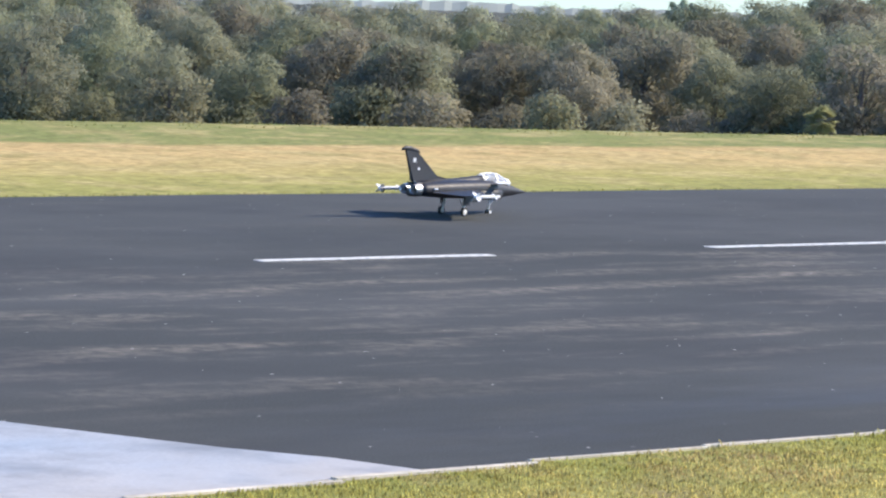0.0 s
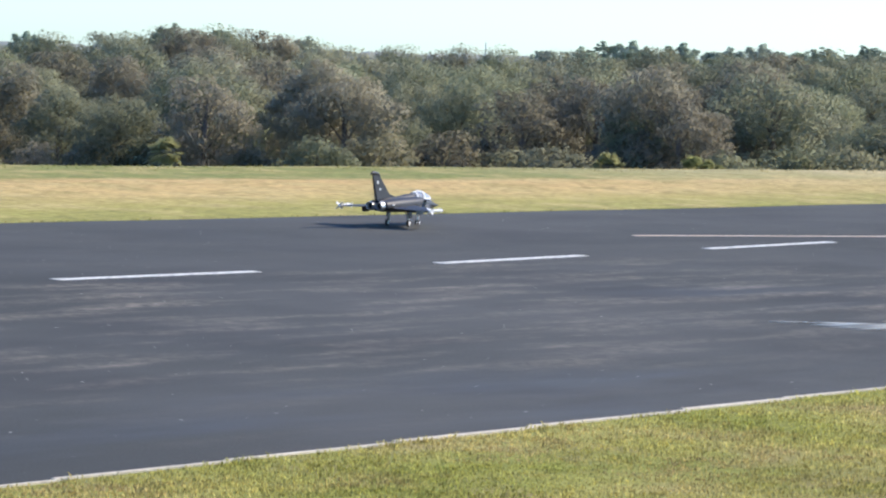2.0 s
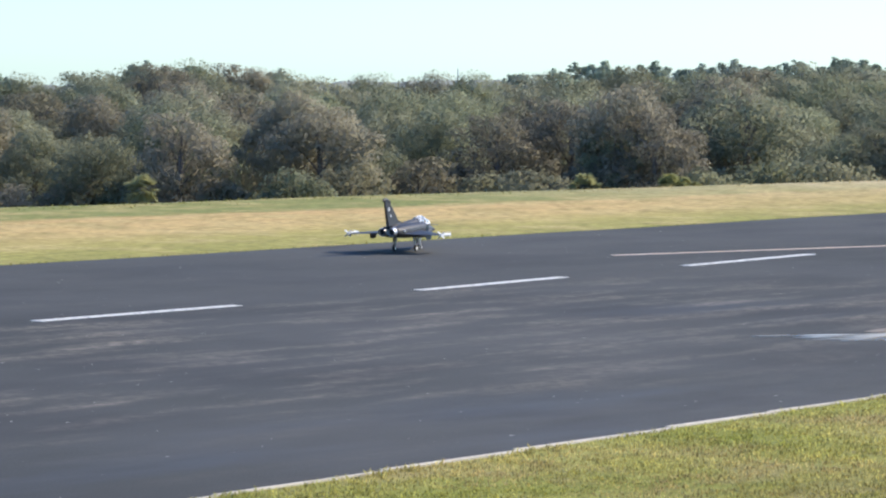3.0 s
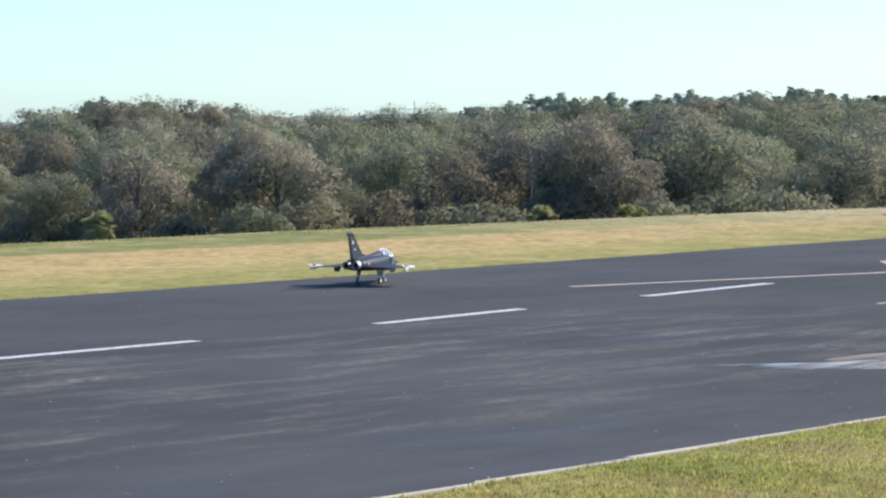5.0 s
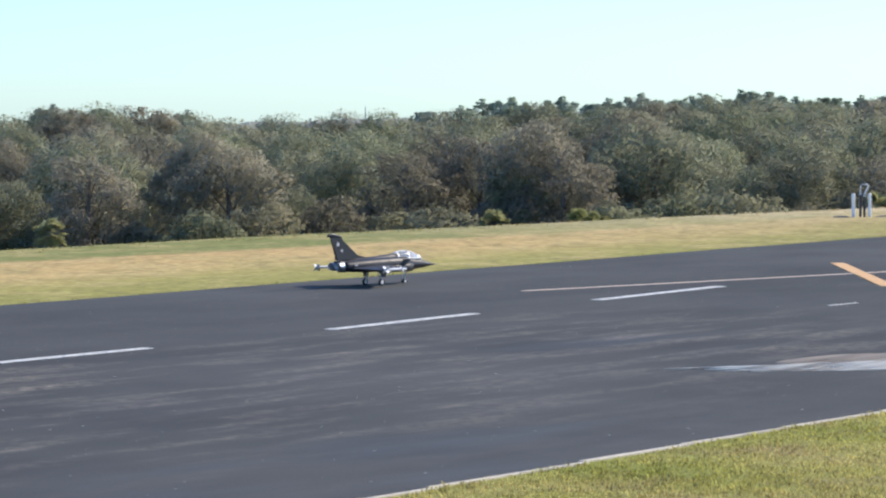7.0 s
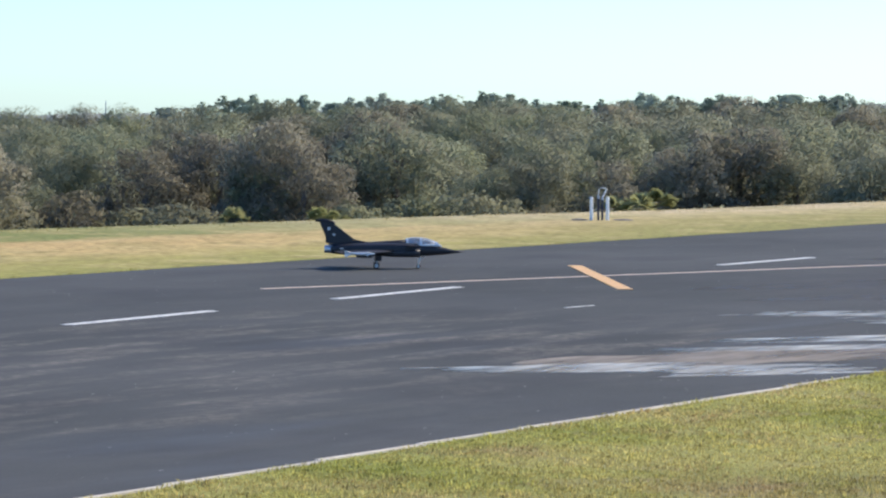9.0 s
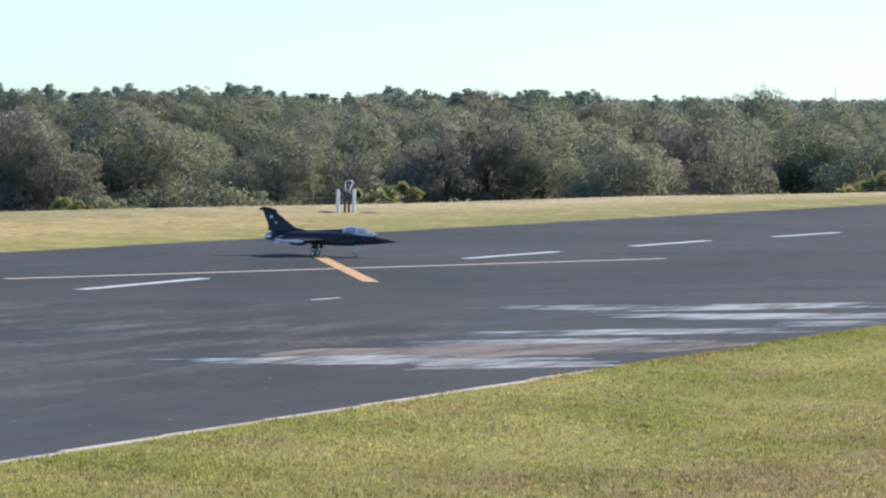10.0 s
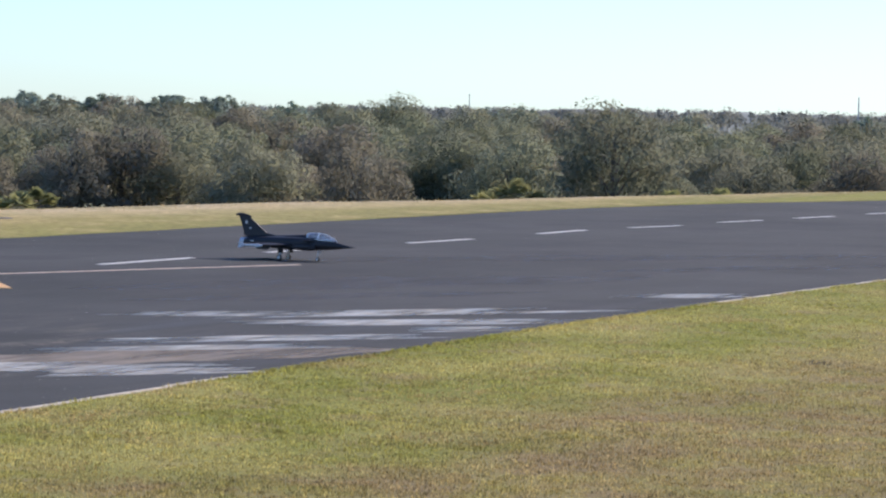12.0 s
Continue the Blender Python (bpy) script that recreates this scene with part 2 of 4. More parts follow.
def bark_mat():
    n = Nodes("bark", 0.9)
    n.bump(n.noise(6, 4, stretch=(1, 1, 0.2)), 0.5, 0.05)
    return n.done(n.ramp(n.noise(3, 4, stretch=(1, 1, 0.2)), (0.3, (0.08, 0.07, 0.06)), (0.7, (0.2, 0.18, 0.16))))


ASPHALT, NEAR_TURF, FAR_TURF, VERGE_BLADES = asphalt(), near_turf(), far_turf(), far_turf(0.7)
KERBSTONE = plain("weathered_kerb", (0.72, 0.64, 0.5), 0.85, 0.0, 0.25, 6.0)
CONCRETE, BARK = concrete_mat(), bark_mat()
# the sky's reflection in the puddles is painted as pale film colour
SKY_SHEEN = film("sky_sheen_film", (0.46, 0.44, 0.38), (0.72, 0.69, 0.59), 0.42, 0.85, 36.0, 0.1)
SAND = film("sand_film", (0.27, 0.24, 0.2), (0.42, 0.36, 0.285), 0.7, 0.85, 32.0, 0.25)
# broad sheen of the asphalt, painted as faint pale bands
SHEEN_BAND = film("pale_sheen_film", (0.12, 0.12, 0.12), (0.2, 0.198, 0.19), 0.6, 0.42, 32.0)
WHITE_PAINT = worn_paint("white_road_paint", (0.78, 0.76, 0.68), 0.34)
FADED_PAINT = worn_paint("faded_road_paint", (0.8, 0.6, 0.43), 0.16)
ORANGE_PAINT = worn_paint("orange_road_paint", (0.8, 0.46, 0.16), 0.24)
GRASS_NEAR = blade("grass_blades", (0.37, 0.365, 0.09), (0.57, 0.49, 0.17), (0.5, 0.36, 0.19))
OAK = leaves("oak_leaves", (0.270, 0.298, 0.180), (0.317, 0.342, 0.218), (0.322, 0.315, 0.226))
MOSSY = leaves("mossy_leaves", (0.278, 0.267, 0.184), (0.322, 0.304, 0.218), (0.312, 0.287, 0.218))
# needles paler and bluer than the oaks: skyline haze put into the colour
HAZE_PINE = leaves("pine_needle_haze", (0.305, 0.392, 0.275), (0.374, 0.456, 0.344), (0.388, 0.442, 0.378))
SHRUB = leaves("shrub_leaves", (0.230, 0.243, 0.146), (0.296, 0.305, 0.181), (0.318, 0.294, 0.212))
PALM = leaves("palm_fronds", (0.29, 0.31, 0.125), (0.38, 0.38, 0.155), (0.35, 0.34, 0.18))
# the hills' base colour carries the haze of distance
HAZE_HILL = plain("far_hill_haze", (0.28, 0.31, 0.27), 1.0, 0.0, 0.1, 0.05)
FOREST_FLOOR = plain("forest_floor", (0.075, 0.075, 0.045), 1.0, 0.0, 0.3, 2.0)
# far leaves are greyed in colour to stand for haze
HAZE_WOOD = leaves("far_wood_haze", (0.209, 0.230, 0.186), (0.264, 0.280, 0.240), (0.264, 0.274, 0.252))
BLACK = plain("black_jet_paint", (0.02, 0.02, 0.024), 0.52)
DARK = plain("dark_grey_paint", (0.035, 0.036, 0.04), 0.5)
WHITE = plain("white_model_paint", (0.78, 0.78, 0.76), 0.4)
SILVER = plain("bare_nozzle_metal", (0.72, 0.71, 0.7), 0.32, 0.85)
POST_WHITE = plain("white_post_plastic", (0.9, 0.9, 0.88), 0.5, 0.0, 0.05)
RUBBER = plain("tyre_rubber", (0.03, 0.03, 0.03), 0.8)
SOOT = plain("sooty_metal", (0.015, 0.015, 0.016), 0.7)
STEEL = plain("galvanised_steel", (0.45, 0.46, 0.47), 0.45, 0.6)
PIPE_BLUE = plain("blue_pipe_paint", (0.02, 0.03, 0.06), 0.5)
SEAT_GREY = plain("seat_fabric", (0.55, 0.55, 0.53), 0.9)


def glass_mat():
    n = Nodes("canopy_glass", 0.05)
    n.bsdf.inputs["Transmission Weight"].default_value = 0.72
    n.bsdf.inputs["IOR"].default_value = 1.3
    return n.done((0.95, 0.95, 0.94))


CANOPY = glass_mat()


# ---- mesh helpers ----
def part(name, bm, material, parent=None, label="", smooth=False):
    me = bpy.data.meshes.new(name)
    bm.normal_update()
    bm.to_mesh(me)
    bm.free()
    me.materials.append(material)
    if smooth:
        me.shade_smooth()
    ob = new(name, me)
    if parent is not None:
        ob.parent = parent
    if label:
        ob["label"] = label
    return ob


def raw(name, verts, faces, material, parent=None):
    me = bpy.data.meshes.new(name)
    me.from_pydata(verts, [], faces)
    me.materials.append(material)
    ob = new(name, me)
    if parent is not None:
        ob.parent = parent
    return ob


def slab(outline, z0, z1, bm=None):
    """A flat piece with thickness over an outline."""
    bm = bm or bmesh.new()
    lo = [bm.verts.new((x, y, z0)) for x, y in outline]
    hi = [bm.verts.new((x, y, z1)) for x, y in outline]
    bm.faces.new(hi)
    bm.faces.new(lo[::-1])
    for i in range(len(outline)):
        j = (i + 1) % len(outline)
        bm.faces.new((lo[i], lo[j], hi[j], hi[i]))
    bmesh.ops.recalc_face_normals(bm, faces=bm.faces)
    return bm


def loft(rings, bm=None, caps=True):
    """Skin over rings of equally many points."""
    bm = bm or bmesh.new()
    rows = [[bm.verts.new(p) for p in ring] for ring in rings]
    n = len(rows[0])
    for r, s in zip(rows, rows[1:]):
        for i in range(n):
            bm.faces.new((r[i], r[(i + 1) % n], s[(i + 1) % n], s[i]))
    if caps:
        bm.faces.new(rows[0][::-1])
        bm.faces.new(rows[-1])
    bmesh.ops.recalc_face_normals(bm, faces=bm.faces)
    return bm


def oval(x, y, z, hw, hh, n=20, power=2.0):
    out = []
    for i in range(n):
        t = 2 * math.pi * i / n
        c, s = math.cos(t), math.sin(t)
        out.append((x, y + hw * math.copysign(abs(c) ** (2 / power), c), z + hh * math.copysign(abs(s) ** (2 / power), s)))
    return out


def tube(points, radii, n=8, bm=None, caps=True):
    """A round bar along points."""
    rings = []
    pts = [Vector(p) for p in points]
    for i, p in enumerate(pts):
        d = (pts[min(i + 1, len(pts) - 1)] - pts[max(i - 1, 0)]).normalized()
        u = d.cross(Vector((0, 1, 0.01)) if abs(d.y) < 0.9 else Vector((1, 0, 0.01))).normalized()
        v = d.cross(u)
        r = radii[i] if isinstance(radii, (list, tuple)) else radii
        rings.append([p + r * (math.cos(2 * math.pi * k / n) * u + math.sin(2 * math.pi * k / n) * v) for k in range(n)])
    return loft(rings, bm, caps)


# ---- the ground ----
NEAR_EDGE, FAR_EDGE = 12.85, 28.8


def near_edge(x):
    """The lawn side of the asphalt, which bows a little."""
    return float(np.interp(x, [-40, 7, 10, 14, 18, 23, 27, 34, 41, 46, 60, 130], [11.4, 12.2, 12.4, 12.54, 12.68, 12.8, 12.92, 13.08, 13.02, 12.92, 12.6, 11]))


def crest(x):
    """Where the far verge tips over, as y."""
    return 43.0 - 0.165 * (x - 24)


def ground_z(x, y):
    z = -0.035
    over = y - crest(x)
    if over > -9 and over < 6:
        z += 0.03 * (1 - abs(over + 1.5) / 7.5)
    if over > -1:
        s = over + 1
        z -= min(0.03 * s * s, 0.2 * s)
    z = max(z, -7.0)
    d = math.hypot(x, y)
    if d > 1000:
        z -= (d - 1000) * 0.03
    if y > FAR_EDGE + 0.5 and over < 2:
        z += 0.04 * noise.noise((x * 0.12, y * 0.2, 3)) + 0.01
    if y < near_edge(x) + 0.04:
        z = 0.004 + 0.03 * noise.noise((x * 0.4, y * 0.4, 1)) * max(0.0, min(1.0, (near_edge(x) - y) / 1.5))
    return z


def steps(stops):
    out = []
    for a, b, n in stops:
        out += [a + (b - a) * i / n for i in range(n)]
    return out + [stops[-1][1]]


def build_ground():
    xs = steps([(-1500, -60, 12), (-60, 0, 12), (0, 120, 100), (120, 300, 45), (300, 2600, 30)])
    ys = steps([(-1500, -20, 10), (-20, 11.4, 40), (11.4, 13.4, 34), (13.4, FAR_EDGE, 4), (FAR_EDGE, 60, 64), (60, 300, 50), (300, 2600, 30)])
    verts = [(x, y, ground_z(x, y)) for y in ys for x in xs]
    w = len(xs)
    faces = [(j * w + i, j * w + i + 1, (j + 1) * w + i + 1, (j + 1) * w + i) for j in range(len(ys) - 1) for i in range(w - 1)]
    me = bpy.data.meshes.new("ground")
    me.from_pydata(verts, [], faces)
    me.materials.append(NEAR_TURF)
    me.materials.append(FAR_TURF)
    me.materials.append(FOREST_FLOOR)
    for p, f in zip(me.polygons, faces):
        x, y = verts[f[0]][:2]
        p.material_index = 0 if y < FAR_EDGE - 1 else 1 if y < crest(x) + 6 else 2
    me.shade_smooth()
    return tagged(new("ground", me), "mown green and straw-coloured grass ground falling to a wooded valley", "ground", kind="structure")


def build_runway():
    ys0 = [(x, near_edge(x) + 0.03 * noise.noise((x * 0.25, 0, 5))) for x in steps([(-40, 130, 170)])]
    ys1 = [(x, FAR_EDGE + 0.12 * noise.noise((x * 0.3, 9, 5)) - max(0, x - 70) ** 2 * 0.006) for x in steps([(-40, 110, 150)])]
    ob = part("runway", slab(ys0 + ys1[::-1], -0.2, 0.0), ASPHALT)
    tagged(ob, "dark blue-grey asphalt model runway with pale scuffs", "runway", kind="structure")
    # sandy concrete lip along the lawn, in cast lengths
    x = -38.0
    lip = tagged(new("kerb"), "weathered pale concrete edging along the asphalt", "kerb", kind="structure")
    while x < 100:
        l = 1.2 + 0.5 * random.random()
        y = near_edge(x + l / 2) + 0.02 * random.random()
        w = 0.015 + 0.035 * random.random()
        if not 25.0 < x + l / 2 < 38.5:  # grass and silt have covered the middle lengths
            part("edging_stone", slab([(x, y - w), (x + l - 0.015, y - w * (0.8 + 0.3 * random.random())), (x + l - 0.015, y + 0.014), (x, y + 0.014)], -0.12, 0.016), KERBSTONE, lip)
        x += l
    return ob


def build_markings():
    # centre dashes: start, end
    dashes = [((14.61, 22.14), (17.07, 22.13)), ((19.81, 22.33), (22.49, 22.34)), ((25.35, 22.44), (28.08, 22.65)),
              ((30.71, 22.87), (33.72, 23.12)), ((40.8, 23.28), (43.75, 23.32)), ((46.35, 23.33), (49.37, 23.37)),
              ((51.78, 23.22), (54.52, 23.16)), ((58.11, 23.25), (60.87, 23.34)), ((63.14, 23.18), (65.43, 22.87)),
              ((68.47, 22.98), (70.76, 22.72)), ((73.19, 22.64), (75.74, 22.45)), ((78.6, 22.4), (81.4, 22.2))]
    def bar(name, p, q, width, mat, label, category, z=0.004):
        p, q = Vector(p), Vector(q)
        d = (q - p).normalized()
        s = Vector((-d.y, d.x)) * width / 2
        n = 10
        left = [p.lerp(q, i / n) + s * (1 + 0.12 * noise.noise((i, p.x, 1))) for i in range(n + 1)]
        right = [p.lerp(q, i / n) - s * (1 + 0.12 * noise.noise((i, p.x, 2))) for i in range(n + 1)]
        return tagged(part(name, slab([tuple(v) for v in right + left[::-1]], -0.01, z), mat), label, category)
    for p, q in dashes:
        tagged(bar("runway_dash", p, q, 0.16, WHITE_PAINT, "worn white painted dash on the runway's centre line", "road marking"), group="centre line dashes")
    bar("faded_line", (31.75, 24.8), (43.2, 21.19), 0.12, FADED_PAINT, "thin faded pinkish line painted across the asphalt", "road marking", 0.003)
    bar("orange_bar", (39.2, 24.82), (34.67, 21.18), 0.2, ORANGE_PAINT, "wide orange painted bar crossing the thin faded line", "road marking", 0.007)
    bar("paint_remnant", (31.16, 19.84), (31.72, 19.82), 0.05, WHITE_PAINT, "short worn remnant of pale paint on asphalt", "road marking")
    def strand(bm, p, q, width, seed, z):
        """A long pool that thins out to both ends."""
        p, q = Vector(p), Vector(q)
        d = (q - p).normalized()
        s, n = Vector((-d.y, d.x)) * width / 2, 28
        up, down = [], []
        for i in range(n + 1):
            k = i / n
            w = math.sin(math.pi * k) ** 0.6
            up.append(p.lerp(q, k) + s * w * (1 + 0.6 * noise.noise((k * 5, seed, 0))))
            down.append(p.lerp(q, k) - s * w * (1 + 0.6 * noise.noise((k * 5, seed, 7))))
        return slab([tuple(v) for v in down + up[-2:0:-1]], -0.01, z, bm)
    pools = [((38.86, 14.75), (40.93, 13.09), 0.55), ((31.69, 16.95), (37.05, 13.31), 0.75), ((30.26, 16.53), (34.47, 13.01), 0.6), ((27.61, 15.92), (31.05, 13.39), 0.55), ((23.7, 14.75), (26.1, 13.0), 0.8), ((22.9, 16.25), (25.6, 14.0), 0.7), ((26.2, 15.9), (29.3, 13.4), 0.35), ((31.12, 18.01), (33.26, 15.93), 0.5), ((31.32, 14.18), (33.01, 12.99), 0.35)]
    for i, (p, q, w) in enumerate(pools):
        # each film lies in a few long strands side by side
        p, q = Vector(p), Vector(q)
        pool = tagged(new("puddle"), "thin puddle film on the asphalt, its pale colour painted as sky sheen", "puddle", "puddles")
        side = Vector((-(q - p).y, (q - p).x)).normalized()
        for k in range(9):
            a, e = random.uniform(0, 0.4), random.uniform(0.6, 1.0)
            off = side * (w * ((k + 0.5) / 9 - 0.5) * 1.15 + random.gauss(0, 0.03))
            part("film", strand(bmesh.new(), p.lerp(q, a) + off, p.lerp(q, e) + off, w * random.uniform(0.14, 0.36), i * 3.7 + k, 0.003 + 0.0007 * k), SKY_SHEEN, pool)
    tagged(part("sand_drift", strand(bmesh.new(), (24.2, 16.0), (28.9, 13.1), 1.5, 91, 0.002), SAND), "pinkish film of washed sand drying on asphalt", "sand")
    # painted sheen bands across the far lane
    for k, (p, q, w) in enumerate((((43.5, 22.6), (55.0, 14.9), 1.6), ((35.2, 20.6), (44.4, 15.9), 2.2), ((33.6, 19.0), (39.5, 15.6), 0.9), ((45.0, 17.2), (52.0, 13.6), 1.0))):
        tagged(part("dried_film", strand(bmesh.new(), p, q, w, 41 + k * 5.3, 0.0018), SHEEN_BAND), "faint pale band of sheen painted on the asphalt", "stain", "dried bands")


def build_apron():
    top = [(8.0, 14.75), (8.22, 14.3), (8.42, 13.9), (8.68, 13.39), (9.0, 12.92), (9.2, 12.42), (7.6, 12.24), (3.0, 11.96), (-12, 11.6), (-12, 21), (2, 18), (6.4, 16)]
    return tagged(part("pavement", slab(top, -0.15, 0.006), CONCRETE), "bright bluish-white concrete taxi apron beside the runway", "pavement", kind="structure")


# ---- grass ----
def tufts(name, places, height, blades, material, label, spread=0.03, width=0.006):
    """Many small grass tufts in one mesh: each blade a narrow bent strip."""
    verts, faces = [], []
    for x, y in places:
        z = ground_z(x, y)
        for _ in range(blades):
            a, h = random.uniform(0, 6.283), height * random.uniform(0.5, 1.25)
            bx, by = x + random.gauss(0, spread), y + random.gauss(0, spread)
            lean = h * random.uniform(0.1, 0.75)
            ca, sa = math.cos(a), math.sin(a)
            wx, wy = -sa * width, ca * width
            i = len(verts)
            verts += [(bx - wx, by - wy, z - 0.01), (bx + wx, by + wy, z - 0.01),
                      (bx + ca * lean * 0.4 + wx * 0.8, by + sa * lean * 0.4 + wy * 0.8, z + h * 0.65),
                      (bx + ca * lean, by + sa * lean, z + h)]
            faces += [(i, i + 1, i + 2), (i, i + 2, i + 3)]
    return tagged(raw(name, verts, faces, material), label, "grass", kind="stuff")


def build_grass():
    lawn = []
    while len(lawn) < 120000:
        a, d = radians(random.uniform(28, 79)), 12.0 + 38 * random.random() ** 1.4
        x, y = d * math.sin(a), d * math.cos(a)
        if y < near_edge(x) - 0.07 and not (x < 7.4 and y > near_edge(x) - 0.4) and noise.noise((x * 2.2, y * 2.2, 4)) > random.uniform(-1.1, 0.2):
            lawn.append((x, y))
    tufts("lawn_grass", lawn, 0.02, 4, GRASS_NEAR, "short sunlit lawn grass, green with dry brown patches", 0.03, 0.0045)
    edge = []
    while len(edge) < 1900:
        x = random.uniform(9.4, 60)
        if 24.8 < x < 38.7 or noise.noise((x * 0.9, 3, 8)) > random.uniform(-0.1, 0.5):
            edge.append((x, near_edge(x) - random.uniform(0.03, 0.14)))
    tufts("edge_weeds", edge, 0.035, 3, GRASS_NEAR, "taller weeds growing over the concrete edging", 0.02, 0.004)
    tufts("dry_weed", [(29.88 + random.gauss(0, 0.06), 8.97 + random.gauss(0, 0.05)) for _ in range(9)], 0.05, 3, BARK, "small dark dead weed lying on the lawn", 0.02, 0.006)
    far = []
    for x in np.random.uniform(12, 95, 2600):
        far.append((x, FAR_EDGE + 0.12 * noise.noise((x * 0.3, 9, 5)) - max(0, x - 70) ** 2 * 0.006 + random.uniform(-0.03, 0.25)))
    tufts("far_edge_weeds", far, 0.04, 4, VERGE_BLADES, "ragged grass creeping over the far edge of the asphalt", 0.05, 0.007)
    rim = [(x, crest(x) - random.uniform(-1.0, 2.0)) for x in np.random.uniform(20, 110, 1200)]
    tufts("crest_grass", rim, 0.03, 3, VERGE_BLADES, "uncut seeding grass along the brow of the verge", 0.12, 0.012)


# ---- trees ----
def leaf_cloud(blobs, count, size, droop=0.0, flat=0.0, heart=None):
    """Loose leaf sprays over uneven clumps: verts, faces and, from clump and crown, soft normals."""
    rng = np.random
    b = np.array(blobs, float)
    weights = b[:, 3] ** 2
    k = rng.choice(len(b), count, p=weights / weights.sum())

    def unit(a):
        return a / np.maximum(np.linalg.norm(a, axis=1, keepdims=True), 1e-6)

    d = unit(rng.normal(size=(count, 3)))
    low = (d[:, 2] < -0.3) & (rng.random(count) < 0.5)
    d[low, 2] *= -1
    reach = b[k, 3:4] * (0.3 + 0.78 * rng.random((count, 1)) ** 0.5)
    p = b[k, :3] + d * np.array([1, 1, 0.85 - flat]) * reach
    n = unit(d + rng.normal(0, 0.4, (count, 3)) + np.array([0, 0, 0.15]))
    u = unit(np.cross(n, rng.normal(size=(count, 3))))
    v = np.cross(n, u)
    hang = rng.random(count) < droop
    u[hang] = unit(np.stack([d[hang, 1], -d[hang, 0], np.zeros(hang.sum())], 1)) * 0.45
    v[hang] = (0, 0, -1.7)
    s = size * rng.uniform(0.5, 1.4, (count, 1))
    out = np.empty((count, 3, 3))
    for i, (a, c) in enumerate(((-0.55, -0.4), (0.55, -0.35), (0.0, 0.65))):
        out[:, i] = p + s * ((a + rng.normal(0, 0.12, (count, 1))) * u + (c + rng.normal(0, 0.12, (count, 1))) * v)
    soft = 0.62 * d + rng.normal(0, 0.13, (count, 3)) + np.array([0, 0, 0.15])
    if heart is not None:
        soft = soft + 0.35 * unit(p - np.array(heart))
    soft = unit(soft)
    face = np.cross(out[:, 1] - out[:, 0], out[:, 2] - out[:, 0])
    turned = (face * soft).sum(1) < 0
    out[turned] = out[turned][:, ::-1]
    faces = np.arange(count * 3).reshape(-1, 3)
    return out.reshape(-1, 3).tolist(), faces.tolist(), np.repeat(soft, 3, axis=0).tolist()


def foliage(name, cloud, material, parent=None):
    """A leaf cloud as one mesh, shaded by its soft normals."""
    verts, faces, soft = cloud
    ob = raw(name, verts, faces, material, parent)
    ob.data.shade_smooth()
    ob.data.normals_split_custom_set_from_vertices(soft)
    return ob


def tree_model(name, height, width, material, label, category, count, size, droop=0.0, bare=0.3, flat=0.0, seed=0):
    """A tree of trunk, limbs and an uneven crown, as an Empty with parts."""
    random.seed(seed)
    np.random.seed(seed)
    root = tagged(new(name), label, category)
    blobs, limbs = [], bmesh.new()
    lean = (random.uniform(-0.06, 0.06) * height, random.uniform(-0.06, 0.06) * height)
    top = Vector((lean[0], lean[1], height * 0.82))
    tube([(0, 0, -0.4), (lean[0] * 0.3, lean[1] * 0.3, height * 0.3), (lean[0] * 0.7, lean[1] * 0.7, height * 0.6), top], [0.035 * height, 0.026 * height, 0.016 * height, 0.005 * height], 7, limbs)
    n = 15 + int(7 * random.random())
    for i in range(n):
        a = 2.4 * i + random.uniform(-0.5, 0.5)
        k = (i + 0.5) / n
        z = height * (bare + (0.93 - bare) * k)
        reach = width / 2 * (0.45 + 0.55 * math.sin(math.pi * min(1, 0.25 + k * 0.8))) * random.uniform(0.55, 1.0)
        p = Vector((lean[0] * k + math.cos(a) * reach * 0.75, lean[1] * k + math.sin(a) * reach * 0.75, z))
        r = width * random.uniform(0.1, 0.2)
        blobs.append((p.x, p.y, p.z - r * 0.3, r))
        for _ in range(5):
            o = Vector((random.gauss(0, 1), random.gauss(0, 1), random.gauss(0, 0.6))).normalized() * r * random.uniform(0.7, 1.1)
            o.z = min(o.z, 0.45 * r)
            blobs.append((p.x + o.x, p.y + o.y, p.z + o.z - r * 0.3, r * random.uniform(0.25, 0.55)))
        start = Vector((lean[0] * k * 0.6, lean[1] * k * 0.6, z * 0.72))
        tube([start, start.lerp(p, 0.5) + Vector((0, 0, 0.06 * height)), p], [0.007 * height, 0.004 * height, 0.002 * height], 5, limbs)
    for _ in range(9):  # inner leaf that closes the crown round the limbs
        a, k = random.uniform(0, 6.283), random.random()
        blobs.append((math.cos(a) * width * 0.2, math.sin(a) * width * 0.2, height * (bare + 0.1 + 0.55 * k), width * random.uniform(0.14, 0.2)))
    part("trunk", limbs, BARK, root)
    foliage("crown", leaf_cloud(blobs, count, size, droop, flat, (lean[0] * 0.5, lean[1] * 0.5, height * 0.45)), material, root)
    return root


